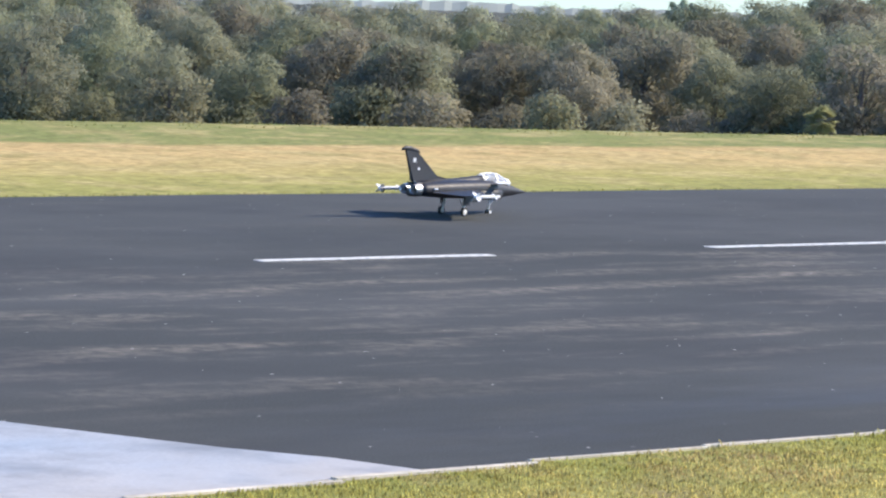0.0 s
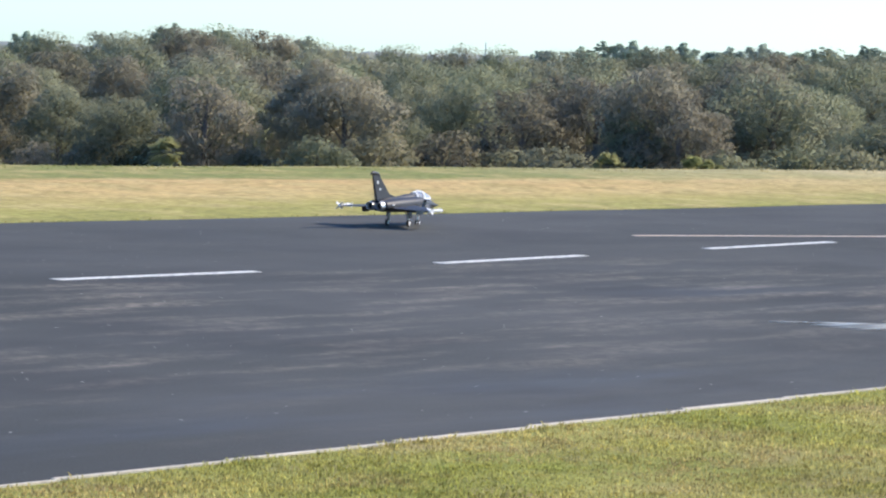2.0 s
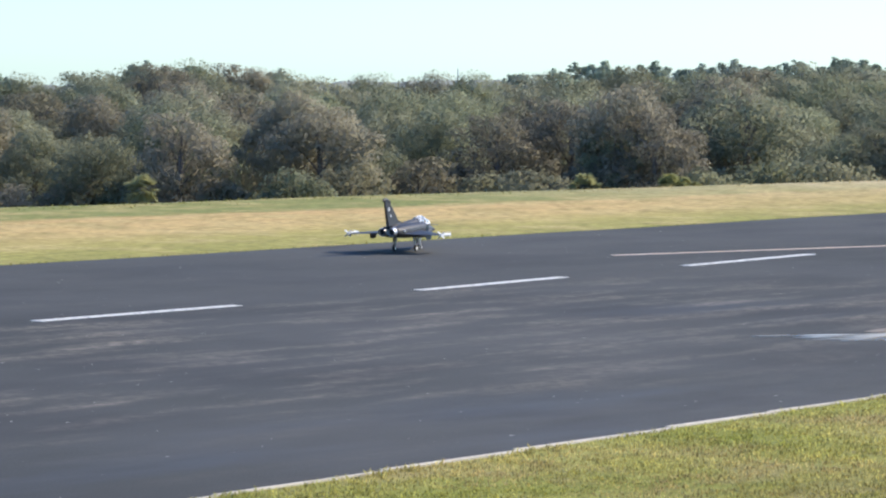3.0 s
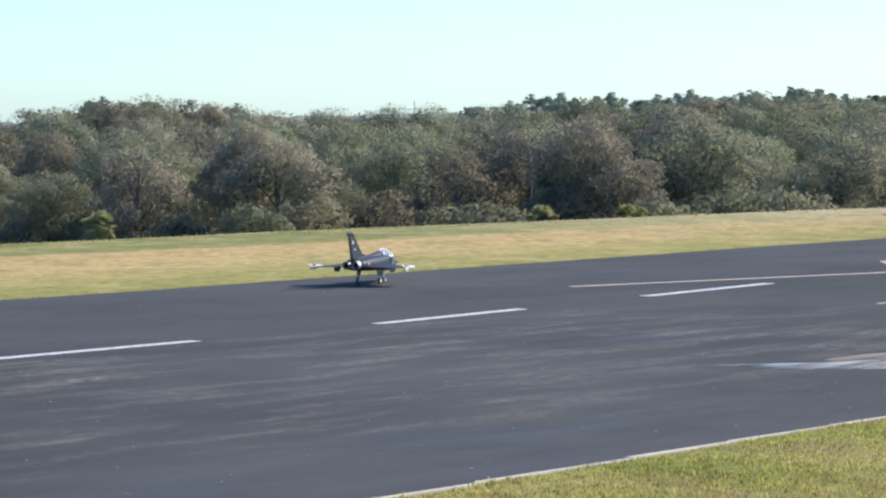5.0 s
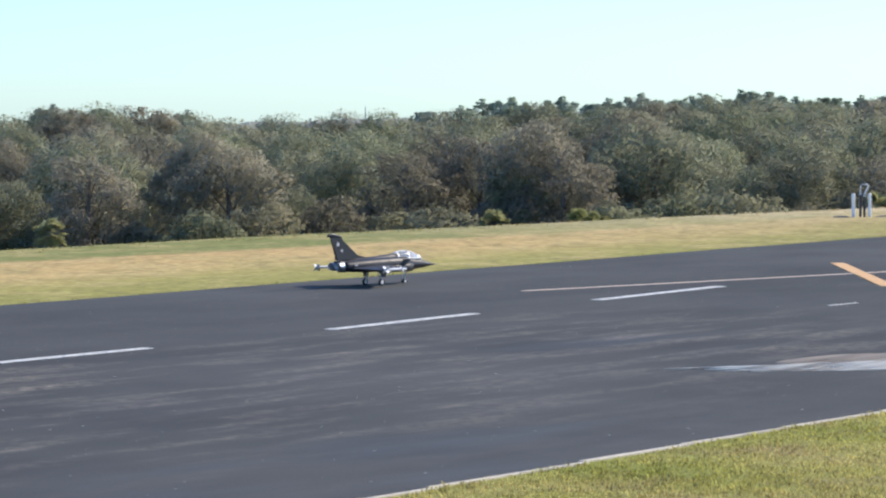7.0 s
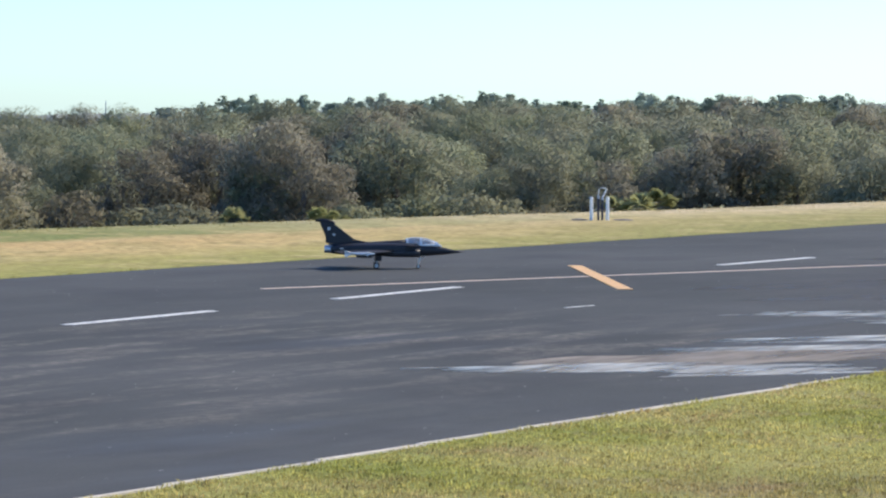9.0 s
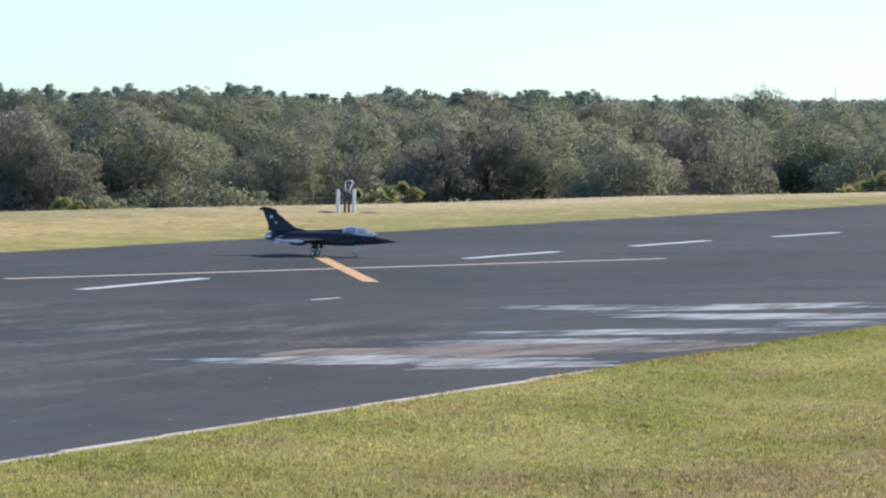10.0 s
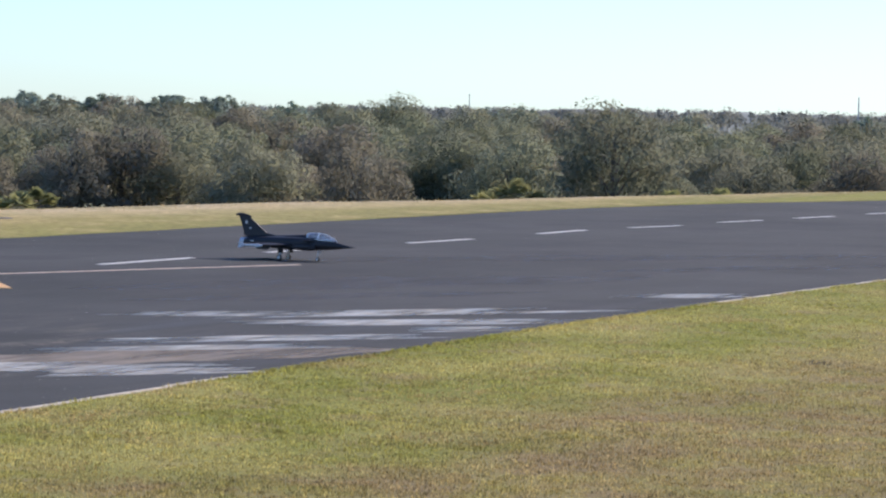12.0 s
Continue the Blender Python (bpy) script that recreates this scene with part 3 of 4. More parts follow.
def pine_model(name, height, seed):
    """A tall bare trunk with a flat-topped ragged crown of needle clumps."""
    random.seed(seed)
    np.random.seed(seed)
    root = tagged(new(name), "tall slash pine with a flat ragged crown, paled in colour for haze", "tree")
    limbs, blobs = bmesh.new(), []
    tube([(0, 0, -0.4), (0.2, 0.1, height * 0.5), (0.1, 0.3, height * 0.97)], [0.2, 0.15, 0.06], 7, limbs)
    for i in range(17):
        a, k = 2.4 * i + random.uniform(-0.4, 0.4), i / 16
        z = height * (0.76 + 0.21 * k)
        reach = height * 0.2 * math.sqrt(max(0.12, 1 - 0.9 * k * k)) * random.uniform(0.45, 1.1)
        p = Vector((math.cos(a) * reach, 0.2 + math.sin(a) * reach, z))
        tube([(0.1, 0.2, z - 0.05 * height), tuple(p)], [0.06, 0.02], 5, limbs)
        r = height * random.uniform(0.032, 0.058)
        blobs.append((p.x, p.y, p.z, r))
        for _ in range(3):
            blobs.append((p.x + random.gauss(0, r), p.y + random.gauss(0, r), p.z + random.gauss(0, r * 0.6), r * random.uniform(0.4, 0.75)))
    part("trunk", limbs, BARK, root)
    foliage("crown", leaf_cloud(blobs, 7000, 0.15, 0.0, 0.15, (0.1, 0.2, height * 0.8)), HAZE_PINE, root)
    return root


def palm_model(seed):
    """A cabbage palm: stout trunk and a round head of split fans."""
    random.seed(seed)
    root = tagged(new("palm_tree"), "low cabbage palm with a round yellow-green head of fronds", "palm")
    part("trunk", tube([(0, 0, -0.4), (0, 0.15, 3.0), (0, 0, 5.9)], [0.28, 0.22, 0.2], 9), BARK, root)
    verts, faces = [], []
    for i in range(46):
        a, up = random.uniform(0, 6.283), random.uniform(-0.7, 1.25)
        d = Vector((math.cos(a) * math.cos(up), math.sin(a) * math.cos(up), math.sin(up)))
        side = d.cross(Vector((0, 0, 1))).normalized()
        hub = Vector((0, 0, 6.0)) + d * random.uniform(0.55, 0.75)
        for k in range(-5, 6):
            t = k * 0.24
            q = (d * math.cos(t) + side * math.sin(t)).normalized()
            w = q.cross(d.cross(side)).normalized() * 0.06
            tip = hub + q * random.uniform(0.6, 0.8) + Vector((0, 0, -0.14 - 0.1 * abs(k) * 0.2))
            j = len(verts)
            verts += [tuple(hub - w), tuple(hub + w), tuple(hub.lerp(tip, 0.55) + w + Vector((0, 0, 0.05))), tuple(tip), tuple(hub.lerp(tip, 0.55) - w + Vector((0, 0, 0.05)))]
            faces.append((j, j + 1, j + 2, j + 3, j + 4))
    raw("fronds", verts, faces, PALM, root)
    return root


def polar(az, d):
    return d * math.sin(radians(az)), d * math.cos(radians(az))


def skyline(az):
    """How high the wood's top stands at a bearing, in degrees."""
    return float(np.interp(az, [28, 34, 36.5, 39, 41, 42, 43.5, 45, 46, 49, 50.5, 51.5, 55.5, 58, 61, 62.3, 63, 65.4, 66, 69, 72, 75],
                           [-.3, -.4, -.5, -.45, -.27, -.35, .02, -.1, -.17, -.24, -.16, -.04, .05, .04, .1, .1, -.03, .05, -.01, -.02, -.04, -.03]))


def stand(model, az, d, height, top=None, scale=1.0, spread=1.0):
    """A copy of a tree model on the ground at a bearing and distance; top: the degrees that its tip reaches."""
    x, y = polar(az, d)
    z = ground_z(x, y) - 0.1
    if top is not None:
        scale = min(1.6, max(0.35, (EYE + d * math.tan(radians(top)) - z) / height))
    ob = copy_thing(model, pose(x, y, z, 0, 0, random.uniform(0, 360)))
    ob.scale = (scale * random.uniform(1.0, 1.0 + 0.4 * spread), scale * random.uniform(1.0, 1.0 + 0.4 * spread), scale)
    return ob


def build_woods():
    oaks = [tree_model("oak_tree", 9.0, 8.5, OAK, "dense grey-green live oak in the valley wood", "tree", 21000, 0.125, 0.06, 0.12, seed=11 + i) for i in range(5)]
    mossy = [tree_model("mossy_oak_tree", 8.0, 7.0, MOSSY, "grey-tan oak hung with moss, thin leaf", "tree", 20000, 0.115, 0.14, 0.1, seed=31 + i) for i in range(3)]
    shrubs = [tree_model("shrub", 4.0, 4.6, m, "low leafy shrub at the foot of the wood", "shrub", 7000, 0.115, 0.1, 0.05, seed=51 + i) for i, m in enumerate((SHRUB, MOSSY, OAK))]
    pines = [pine_model("pine_tree", 12.0, 71 + i) for i in range(4)]
    palm = palm_model(81)
    random.seed(5)
    # foot of the wood: shrubs, then rows of trees up to the skyline
    az = 27.0
    while az < 77.5:
        d = 150 + 10 * random.random() + 0.5 * max(0, az - 50)
        stand(random.choice(shrubs), az, d, 4.0, -1.95 + 0.011 * (az - 40) + random.uniform(-0.25, 0.2))
        az += random.uniform(0.8, 1.4)
    for row, (d0, step, share, drop) in enumerate([(164, 1.35, 0.3, 0.95), (178, 1.3, 0.25, 0.72), (194, 1.2, 0.18, 0.55), (214, 1.15, 0.12, 0.36), (238, 1.1, 0.08, 0.18), (268, 1.05, 0.04, 0.02)]):
        az = 26.5 + 0.5 * row
        while az < 78:
            d = d0 + random.uniform(-7, 9) + 0.5 * max(0, az - 50)
            tan = random.random() < share
            behind = 0.09 if 50.0 < az < 62.6 and row > 3 else 0.0
            stand(random.choice(mossy if tan else oaks), az, d, 7.3 if tan else 8.5, skyline(az) - behind - drop * random.uniform(0.55, 1.45) + random.uniform(-0.06, 0.03))
            az += step * random.uniform(0.7, 1.3)
    # pale mossy oaks that stand out of the front of the wood
    for az, top, d in ((46.25, -0.66, 162), (44.1, -1.02, 158), (52.25, -0.56, 160), (52.75, -0.95, 157), (51.2, -0.85, 166), (59.7, -0.72, 166), (60.6, -0.62, 168), (39.0, -1.5, 156), (64.8, -0.9, 164), (35.7, -1.35, 158)):
        stand(random.choice(mossy), az, d, 7.3, top, spread=0.35)
    # a dark round-headed oak and the pines along the skyline
    stand(oaks[2], 65.44, 262, 8.5, 0.13, spread=0.2)
    stand(oaks[0], 69.5, 158, 8.5, 0.02, spread=0.1)
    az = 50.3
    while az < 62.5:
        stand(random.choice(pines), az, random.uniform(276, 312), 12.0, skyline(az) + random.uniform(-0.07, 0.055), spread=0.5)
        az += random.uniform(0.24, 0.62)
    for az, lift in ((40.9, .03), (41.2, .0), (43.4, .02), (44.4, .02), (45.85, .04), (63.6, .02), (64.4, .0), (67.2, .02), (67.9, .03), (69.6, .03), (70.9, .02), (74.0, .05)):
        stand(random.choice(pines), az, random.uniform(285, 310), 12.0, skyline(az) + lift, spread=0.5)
    for az, d, top in ((43.47, 141, -1.93), (53.05, 144, -1.9), (53.35, 145, -1.96), (51.5, 146, -1.9), (58.8, 148, -1.6), (59.2, 150, -1.52), (58.4, 149, -1.66), (67.7, 152, -1.15), (67.2, 153, -1.38), (68.2, 153, -1.36), (70.6, 154, -1.3), (71.5, 154, -1.25)):
        stand(palm, az, d, 7.3, top, spread=0.0)
    for m in oaks + mossy + shrubs + pines + [palm]:
        for o in (*m.children_recursive, m):
            bpy.data.objects.remove(o)
    # far woods, one mass of crowns, greyed by haze in the leaf colour
    blobs = []
    for _ in range(900):
        az, d = random.uniform(22, 82), random.uniform(300, 520)
        x, y = polar(az, d)
        r = random.uniform(2.5, 4.0)
        blobs.append((x, y, EYE + d * math.tan(radians(skyline(az) - random.uniform(0.03, 0.25))) - r, r))
    # the last crowns, along the hills
    for _ in range(520):
        az, d = random.uniform(60, 80), random.uniform(850, 980)
        x, y = polar(az, d)
        r = random.uniform(1.5, 4.2)
        blobs.append((x, y, EYE + d * math.tan(radians(float(np.interp(az, [60, 66, 72, 80], [-.1, 0, .07, .06])) - random.uniform(0.0, 0.12))) - r * 0.5, r))
    np.random.seed(9)
    tagged(foliage("far_woods", leaf_cloud(blobs, 110000, 0.75), HAZE_WOOD), "distant woodland behind the valley trees, haze put into its grey-green colour", "woods", kind="stuff")
    # wooded hills on the skyline, with haze in their base colour
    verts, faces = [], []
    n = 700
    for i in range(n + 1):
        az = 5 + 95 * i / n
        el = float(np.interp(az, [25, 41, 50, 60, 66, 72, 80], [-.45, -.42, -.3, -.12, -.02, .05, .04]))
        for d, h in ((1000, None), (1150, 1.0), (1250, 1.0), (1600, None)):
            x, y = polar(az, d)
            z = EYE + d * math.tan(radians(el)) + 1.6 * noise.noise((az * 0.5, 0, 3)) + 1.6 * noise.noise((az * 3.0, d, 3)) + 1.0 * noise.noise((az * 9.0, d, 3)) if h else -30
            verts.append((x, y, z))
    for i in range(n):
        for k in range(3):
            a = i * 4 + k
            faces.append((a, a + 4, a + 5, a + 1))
    tagged(raw("backdrop", verts, faces, HAZE_HILL), "low wooded hills on the skyline, haze put into their colour", "hills", kind="structure")


# ---- posts, poles ----
def build_posts():
    x0, y0 = 54.35, 33.82
    right = Vector((math.cos(radians(58)), -math.sin(radians(58)), 0))
    for k in (-0.17, 0.155):
        p = Vector((x0, y0, 0)) + right * k * 1.0
        z = ground_z(p.x, p.y)
        ob = part("marker_post", tube([(0, 0, -0.1), (0, 0, 0.4), (0, 0, 0.45), (0, 0, 0.468)], [0.036, 0.036, 0.036, 0.024], 12), POST_WHITE, None, smooth=False)
        tagged(ob, "white plastic guard post standing in dry grass", "post", "guard posts")
        ob.location = (p.x, p.y, z)
    for k, w in ((-0.42, 0.2), (0.48, 0.26)):
        p = Vector((x0, y0, 0)) + right * k
        rings = [[(w * r * math.cos(t * 0.6283) * (1 + 0.2 * noise.noise((t, k, 0))), w * r * math.sin(t * 0.6283), h) for t in range(10)] for r, h in ((1.0, -0.02), (0.75, 0.012), (0.4, 0.024), (0.1, 0.027))]
        heap = part("dirt_heap", loft(rings), BARK)
        heap.location = (p.x, p.y, ground_z(p.x, p.y))
        tagged(heap, "low heap of dark dug earth in dry grass", "dirt", "dug earth heaps")
    z = ground_z(x0, y0)
    root = tagged(new("standpipe"), "blue-grey pipe stand with a bent white hose on top", "standpipe")
    root.location = (x0, y0, z)
    for k, h in ((-0.03, 0.4), (0.05, 0.37)):
        p = right * k
        part("riser_pipe", tube([(p.x, p.y, -0.1), (p.x, p.y, h), (p.x, p.y, h + 0.05)], [0.024, 0.024, 0.03], 10), PIPE_BLUE, root)
        part("valve", tube([(p.x, p.y, h + 0.03), (p.x, p.y, h + 0.1)], [0.033, 0.02], 10), STEEL, root, "pale metal valve")
    pts = [right * 0.05 + Vector((0, 0, 0.44)), right * 0.1 + Vector((0, 0, 0.55)), right * 0.13 + Vector((0, 0, 0.61)), right * 0.11 + Vector((0, 0, 0.645)), right * 0.02 + Vector((0, 0, 0.65)), right * -0.02 + Vector((0, 0, 0.62)), right * -0.03 + Vector((0, 0, 0.48))]
    part("hose", tube([tuple(p) for p in pts], [0.02, 0.02, 0.02, 0.018, 0.01, 0.01, 0.012], 8), WHITE, root, "bent white hose")
    for az, d, h in ((49.18, 700, 6.2), (66.88, 800, 10.8), (73.88, 520, 10.5)):
        x, y = polar(az, d)
        ob = part("mast", tube([(0, 0, -8), (0, 0, h * 0.6), (0, 0, h)], [0.2, 0.14, 0.08], 6), STEEL)
        tagged(ob, "thin far-off pale radio mast above the trees", "mast", "far masts")
        ob.location = (x, y, -4.5)
    x, y = polar(70.9, 104)
    stub = tagged(part("stake", tube([(0, 0, -0.2), (0, 0, 0.3), (0.03, 0, 0.33)], [0.05, 0.05, 0.03], 8), WHITE), "small pale stake in the far dry grass", "stake")
    stub.location = (x, y, ground_z(x, y))


# ---- the model jet ----
def wing_solid(root_pts, tip_pts, thick):
    """A thin lens-section wing between a root chord and a tip chord: (x front, x rear, y, z)."""
    rings = []
    for xf, xr, y, z in (root_pts, tip_pts):
        c = xf - xr
        ring = []
        for k in (0.0, 0.08, 0.3, 0.65, 1.0):
            ring.append((xf - c * k, y, z + thick * c * (0, 0.5, 0.9, 0.6, 0.05)[(0.0, 0.08, 0.3, 0.65, 1.0).index(k)]))
        for k in (0.65, 0.3, 0.08):
            ring.append((xf - c * k, y, z - thick * c * {0.65: 0.45, 0.3: 0.6, 0.08: 0.4}[k]))
        rings.append(ring)
    return loft(rings)


def wheel(name, x, y, r, w, parent):
    hub = part(name, bmesh.new(), WHITE, parent)
    def lathe(profile, mat, nm):
        rings = [[(rr * math.cos(2 * math.pi * i / 20), yy, rr * math.sin(2 * math.pi * i / 20)) for i in range(20)] for rr, yy in profile]
        return part(nm, loft(rings), mat, hub, smooth=False)
    lathe([(r * 0.62, -w / 2), (r * 0.9, -w / 2), (r, -w / 4), (r, w / 4), (r * 0.9, w / 2), (r * 0.62, w / 2)], RUBBER, "tyre")
    lathe([(r * 0.2, -w * 0.62), (r * 0.64, -w * 0.52), (r * 0.64, w * 0.52), (r * 0.2, w * 0.62)], WHITE, "rim")
    hub.location = (x, y, r)
    return hub


def build_jet():
    jet = tagged(new("model_jet"), "black radio-controlled delta-wing model jet with white wingtip missiles on the runway", "model aircraft")
    # fuselage: x, z centre, half width, half height, squareness
    secs = [(1.19, .229, .003, .003, 2), (1.14, .231, .014, .012, 2), (1.05, .236, .03, .027, 2), (.93, .243, .055, .05, 2), (.78, .25, .08, .07, 2.1), (.64, .255, .1, .085, 2.4),
            (.52, .258, .14, .092, 2.8), (.4, .261, .155, .094, 3), (.15, .262, .165, .094, 3), (-.15, .262, .168, .09, 2.8), (-.4, .262, .155, .08, 2.6), (-.56, .262, .135, .066, 2.6), (-.63, .262, .125, .058, 2.6)]
    part("fuselage", loft([oval(x, 0, z, w, h, 28, p) for x, z, w, h, p in secs]), BLACK, jet, "gloss black fuselage", smooth=True)
    part("pitot_probe", tube([(1.17, 0, .23), (1.24, 0, .228)], [.004, .002], 6), DARK, jet)
    spine = [(.44, .335, .055, .064), (.3, .335, .062, .056), (.15, .333, .062, .047), (-.05, .33, .055, .037), (-.3, .325, .045, .036), (-.62, .315, .04, .026)]
    part("spine", loft([oval(x, 0, z, w, h, 16) for x, z, w, h in spine]), BLACK, jet, smooth=True)
    # cockpit and canopy
    part("cockpit_tub", loft([oval(x, 0, .315, w, .018, 12) for x, w in ((.84, .02), (.7, .05), (.5, .055), (.42, .05))]), DARK, jet)
    for x in (.69, .52):
        seat = tube([(x, 0, .31), (x - .015, 0, .35), (x - .03, 0, .38)], [.03, .028, .018], 8)
        part("pilot_seat", seat, SEAT_GREY, jet, "pale grey seat under the canopy")
    can = [(.9, .306, .008, .006), (.86, .308, .03, .026), (.8, .31, .05, .058), (.7, .313, .064, .092), (.6, .316, .068, .102), (.5, .318, .066, .1), (.42, .32, .06, .086), (.385, .325, .05, .068)]
    part("canopy", loft([oval(x, 0, z, w, h, 22) for x, z, w, h in can]), CANOPY, jet, "bright reflecting clear canopy", smooth=True)
    for x, w, h in ((.83, .044, .047), (.615, .0695, .1035), (.425, .0625, .09)):
        hoop = bmesh.new()
        loft([oval(x + dx, 0, .317, w + dw, h + dw, 22) for dx, dw in ((.015, 0), (.015, .005), (-.015, .005), (-.015, 0))], hoop, caps=False)
        part("canopy_bow", hoop, WHITE, jet, "thin white canopy frame hoop")
    for s in (-1, 1):
        part("canopy_sill", tube([(.87, s * .028, .318), (.78, s * .056, .322), (.6, s * .07, .325), (.42, s * .063, .328)], .014, 8), WHITE, jet, "white canopy sill rail")
    part("canopy_rail", tube([(.89, 0, .314), (.8, 0, .369), (.7, 0, .406), (.6, 0, .419), (.5, 0, .419), (.42, 0, .408), (.39, 0, .394)], .009, 8), WHITE, jet, "thin white rail along the canopy's crown")
    # side intakes and nozzles
    for s in (-1, 1):
        ring = [oval(x, s * y, z, w, h, 14, 2.6) for x, y, z, w, h in ((.6, .118, .215, .04, .05), (.5, .125, .213, .045, .055), (.2, .12, .213, .05, .05), (-.1, .11, .22, .04, .035))]
        part("air_intake", loft(ring), BLACK, jet, smooth=True)
        noz = bmesh.new()
        loft([oval(x, s * .062, .262, r, r, 20) for x, r in ((-.58, .058), (-.64, .057), (-.715, .047))], noz, caps=False)
        loft([oval(x, s * .062, .262, r, r, 20) for x, r in ((-.715, .047), (-.712, .043), (-.6, .045))], noz, caps=False)
        part("nozzle", noz, SILVER, jet, "shiny bare metal exhaust nozzle", smooth=True)
        part("exhaust_disc", loft([oval(x, s * .062, .262, .045, .045, 16) for x in (-.62, -.625)]), SOOT, jet)
    # wings, canards, fin
    for s in (-1, 1):
        wing = part("wing", wing_solid((.3, -.53, s * .13, .243), (-.24, -.44, s * .585, .228), .035), BLACK, jet)
        part("elevon", wing_solid((-.5, -.585, s * .2, .24), (-.43, -.485, s * .55, .228), .1), DARK, wing)
        part("wing_pylon", wing_solid((.0, -.3, s * .36, .232), (-.06, -.27, s * .365, .165), .05), DARK, jet, "dark underwing pylon")
        body = [(-.02, .003), (-.05, .014), (-.1, .018), (-.4, .018), (-.43, .012)]
        missile = part("wingtip_missile", loft([oval(x, s * .607, .228, r, r, 12) for x, r in body]), WHITE, jet, "white wingtip missile")
        for a in (45, 135, 225, 315):
            ca, sa = math.cos(radians(a)), math.sin(radians(a))
            for x0, x1, x2, reach in ((-.34, -.43, -.4, .045), (-.08, -.13, -.12, .028)):
                fin = bmesh.new()
                pts = [(x0, .012), (x1, .012), (x1, .012 + reach), (x2, .012 + reach)]
                off = Vector((0, -sa, ca)) * .002
                lo = [Vector((x, s * .607 + ca * r, .228 + sa * r)) for x, r in pts]
                va = [fin.verts.new(p + off) for p in lo]
                vb = [fin.verts.new(p - off) for p in lo]
                fin.faces.new(va)
                fin.faces.new(vb[::-1])
                for i in range(4):
                    fin.faces.new((va[i], vb[i], vb[(i + 1) % 4], va[(i + 1) % 4]))
                bmesh.ops.recalc_face_normals(fin, faces=fin.faces)
                part("missile_fin", fin, WHITE, missile)
        part("canard", wing_solid((.62, .42, s * .1, .315), (.45, .385, s * .29, .325), .04), BLACK, jet)
        part("air_brake", loft([oval(x, s * .045, .318, .02, .012, 10) for x in (-.6, -.66)]), DARK, jet)
    fin = bmesh.new()
    prof = [(-.08, .355, .012), (-.66, .335, .018), (-.775, .61, .009), (-.785, .645, .008), (-.62, .645, .01), (-.57, .6, .01), (-.3, .395, .014)]
    va = [fin.verts.new((x, t, z)) for x, z, t in prof]
    vb = [fin.verts.new((x, -t, z)) for x, z, t in prof]
    fin.faces.new(va)
    fin.faces.new(vb[::-1])
    for i in range(len(prof)):
        j = (i + 1) % len(prof)
        fin.faces.new((va[i], vb[i], vb[j], va[j]))
    bmesh.ops.recalc_face_normals(fin, faces=fin.faces)
    tail = part("tail_fin", fin, BLACK, jet)
    part("fin_cap", loft([oval(x, 0, z, r, r * 1.3, 12) for x, z, r in ((-.56, .62, .004), (-.6, .633, .014), (-.7, .655, .018), (-.78, .662, .018), (-.83, .652, .012), (-.845, .64, .004))]), BLACK, tail, smooth=True)
    part("rudder", slab([(-.66, -.006), (-.7, -.004), (-.7, .004), (-.66, .006)], .345, .47), DARK, tail)
    for s in (-1, 1):
        for x, z, w, h in ((-.655, .545, .038, .042), (-.585, .46, .034, .022), (-.62, .33, .02, .012)):
            bm = bmesh.new()
            bmesh.ops.create_cube(bm, size=1, matrix=Matrix.Translation((x, s * .0125, z)) @ Matrix.Diagonal((w, .006, h, 1)))
            part("fin_marking", bm, WHITE, tail, "plain white square marking")
        bm = bmesh.new()
        bmesh.ops.create_cube(bm, size=1, matrix=Matrix.Translation((-.47, s * .152, .275)) @ Matrix.Diagonal((.05, .012, .016, 1)))
        part("side_marking", bm, WHITE, jet, "small white bar on the tail side")
    # undercarriage
    for s in (-1, 1):
        y = s * .13
        leg = part("main_leg", tube([(.02, s * .115, .2), (.015, y, .1), (0, y, .045)], [.013, .012, .01], 10), WHITE, jet, "white main undercarriage leg")
        wheel("main_wheel", 0, s * .143, .043, .03, jet)
        door = bmesh.new()
        bmesh.ops.create_cube(door, size=1, matrix=Matrix.Translation((.03, s * .153, .145)) @ Matrix.Diagonal((.09, .005, .075, 1)))
        part("gear_door", door, BLACK, jet)
        part("drag_strut", tube([(-.07, s * .125, .19), (.0, y, .08)], [.006, .006], 6), STEEL, leg)
    part("nose_leg", tube([(.6, 0, .2), (.585, 0, .1), (.58, 0, .03)], [.011, .01, .008], 10), WHITE, jet, "white nose undercarriage leg")
    part("nose_strut", tube([(.68, 0, .18), (.59, 0, .1)], [.006, .005], 6), WHITE, jet)
    for s in (-1, 1):
        wheel("nose_wheel", .58, s * .018, .028, .016, jet)
    jet.scale = (1.04, 1.04, 1.04)
    return jet


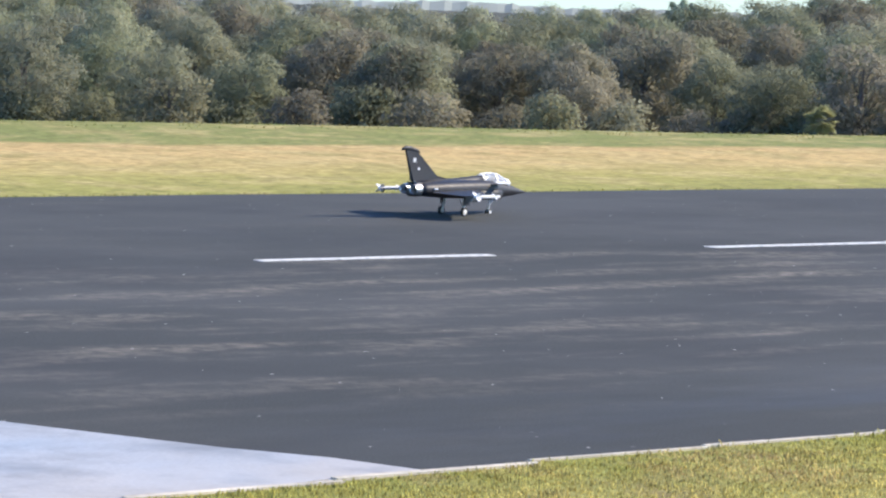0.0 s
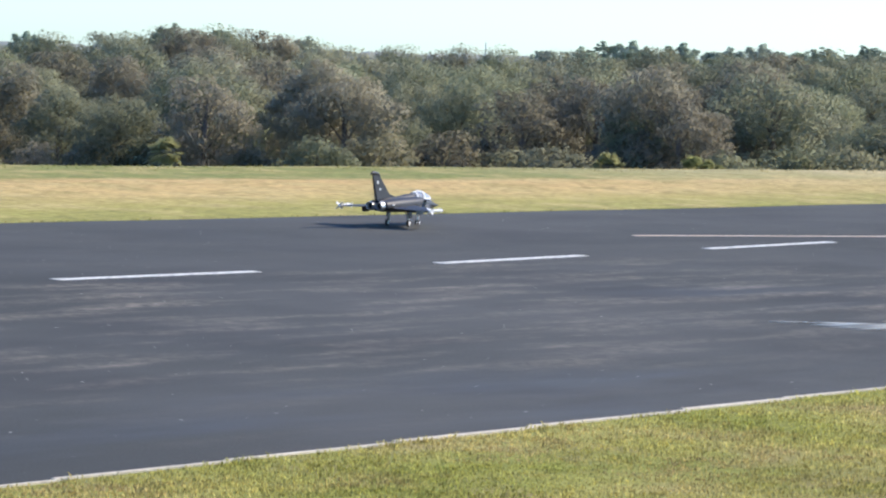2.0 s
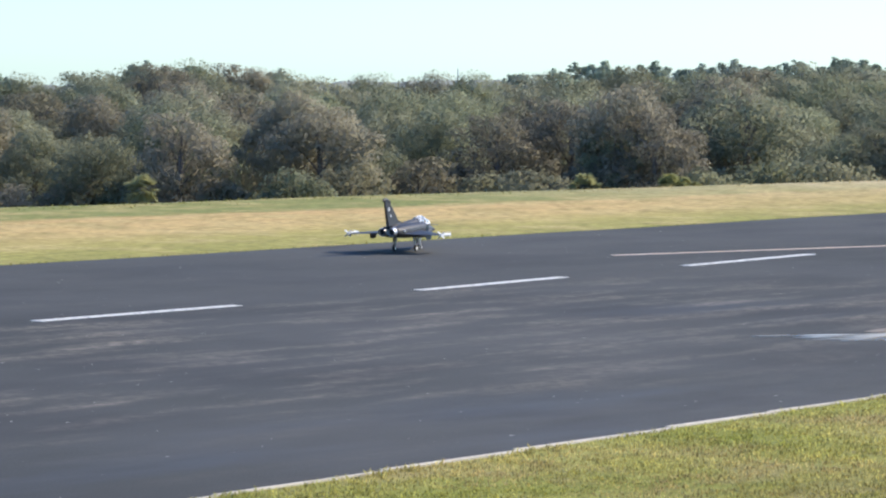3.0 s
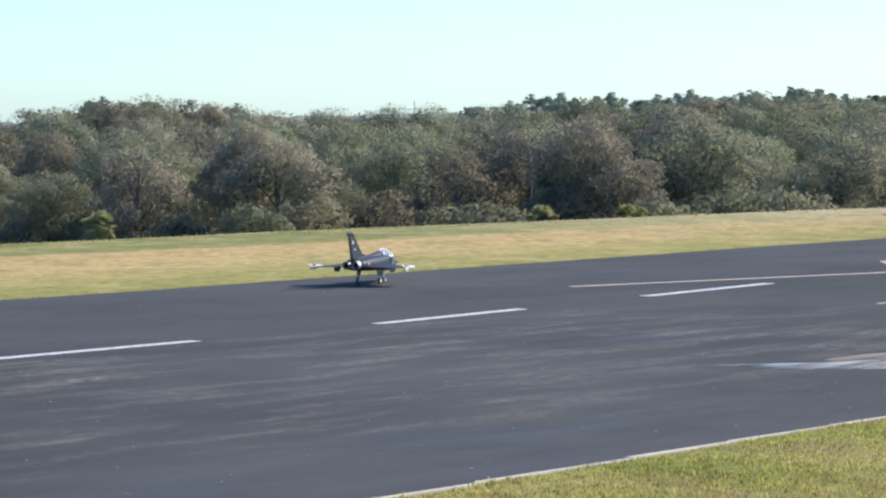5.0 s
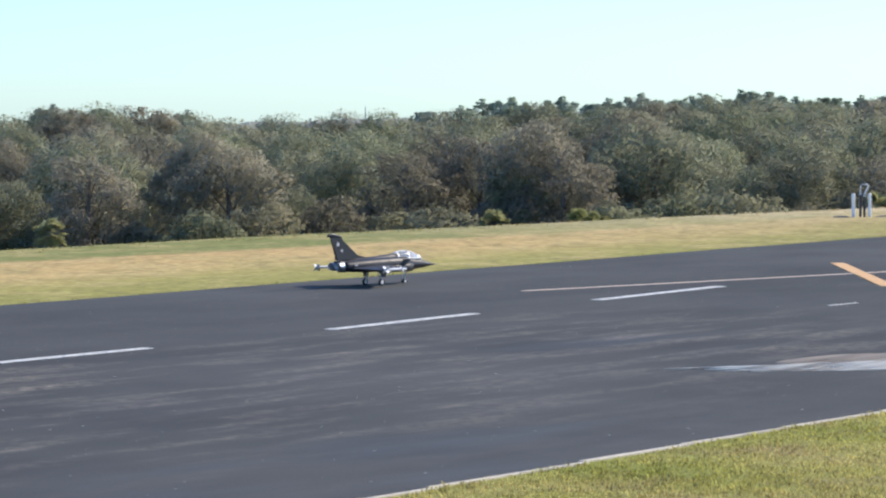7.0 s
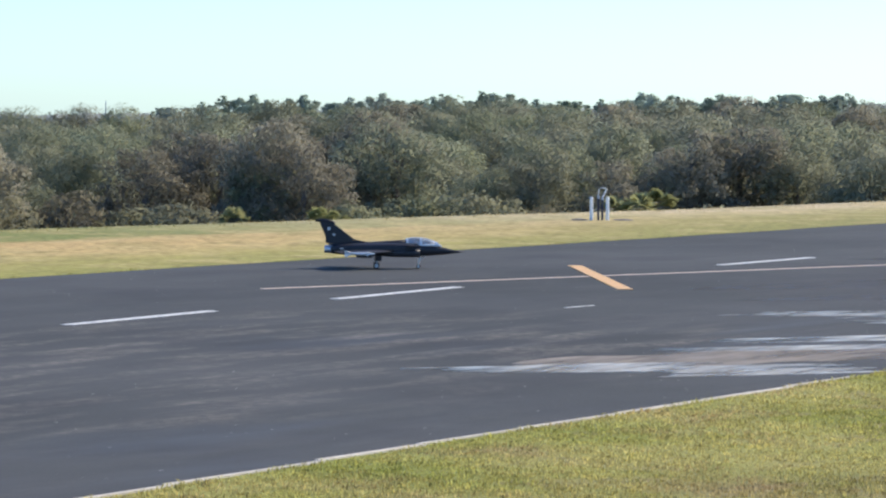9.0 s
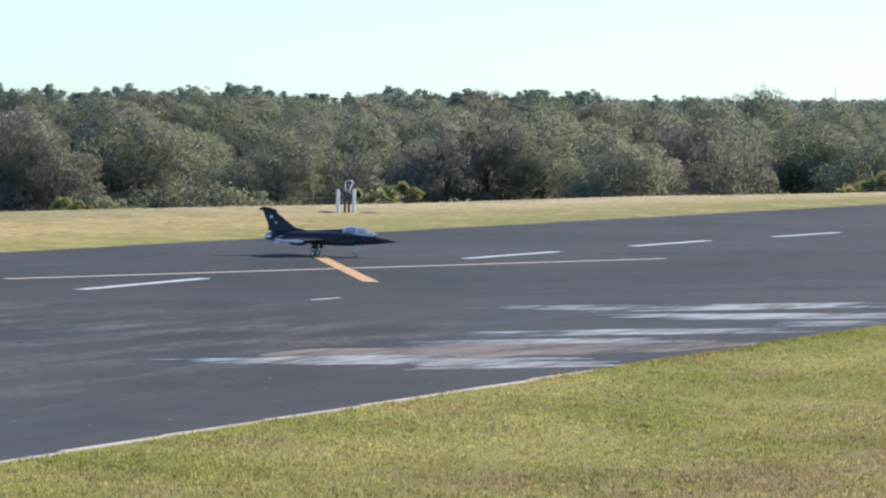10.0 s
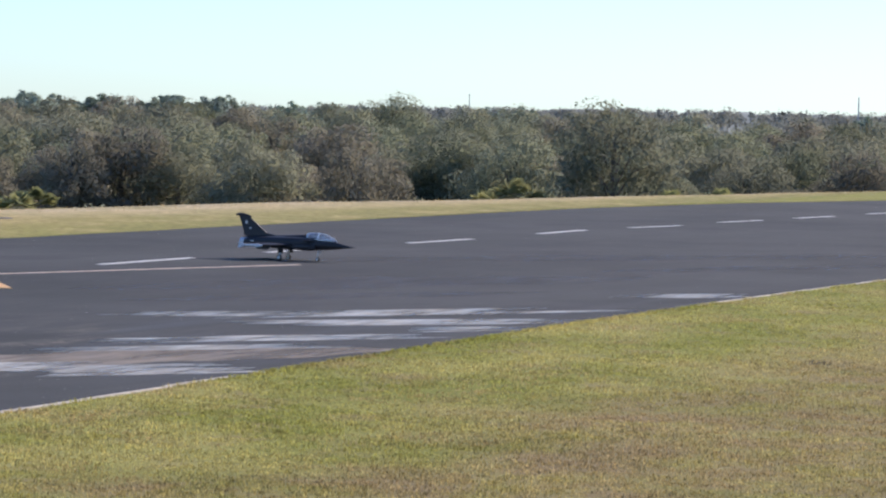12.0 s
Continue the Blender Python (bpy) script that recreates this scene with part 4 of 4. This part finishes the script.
def motions():
    """The jet rolls out, stops, and swings round towards the lawn. Seconds, place, bearing of the nose."""
    path = [(0.0, 19.52, 25.99, 75.2), (0.5, 23.47, 26.32, 75.1), (1.0, 26.52, 26.68, 75.0), (1.5, 28.61, 26.95, 73.5), (2.0, 29.75, 27.05, 72.5),
            (2.7, 30.51, 27.27, 67.6), (4.5, 30.6, 27.29, 66.5), (5.5, 30.82, 27.34, 68.7), (6.5, 31.28, 27.39, 81.1), (7.0, 31.82, 27.39, 92.6),
            (9.0, 36.7, 26.6, 144.0), (9.5, 38.0, 25.85, 148.0), (10.0, 39.65, 25.2, 162.0), (10.5, 41.1, 24.6, 174.0), (11.0, 42.3, 23.95, 178.0), (11.5, 43.6, 23.12, 179.0), (12.0, 44.4, 22.05, 183.0)]
    walk(JET, [(t, pose(x, y, 0.0, 0, 1.5 if t < 2 else 0.6 if t < 8 else 0.0, 90 - b)) for t, x, y, b in path])


build_ground()
build_runway()
build_apron()
build_markings()
build_woods()
build_posts()
JET = build_jet()
build_grass()
motions()
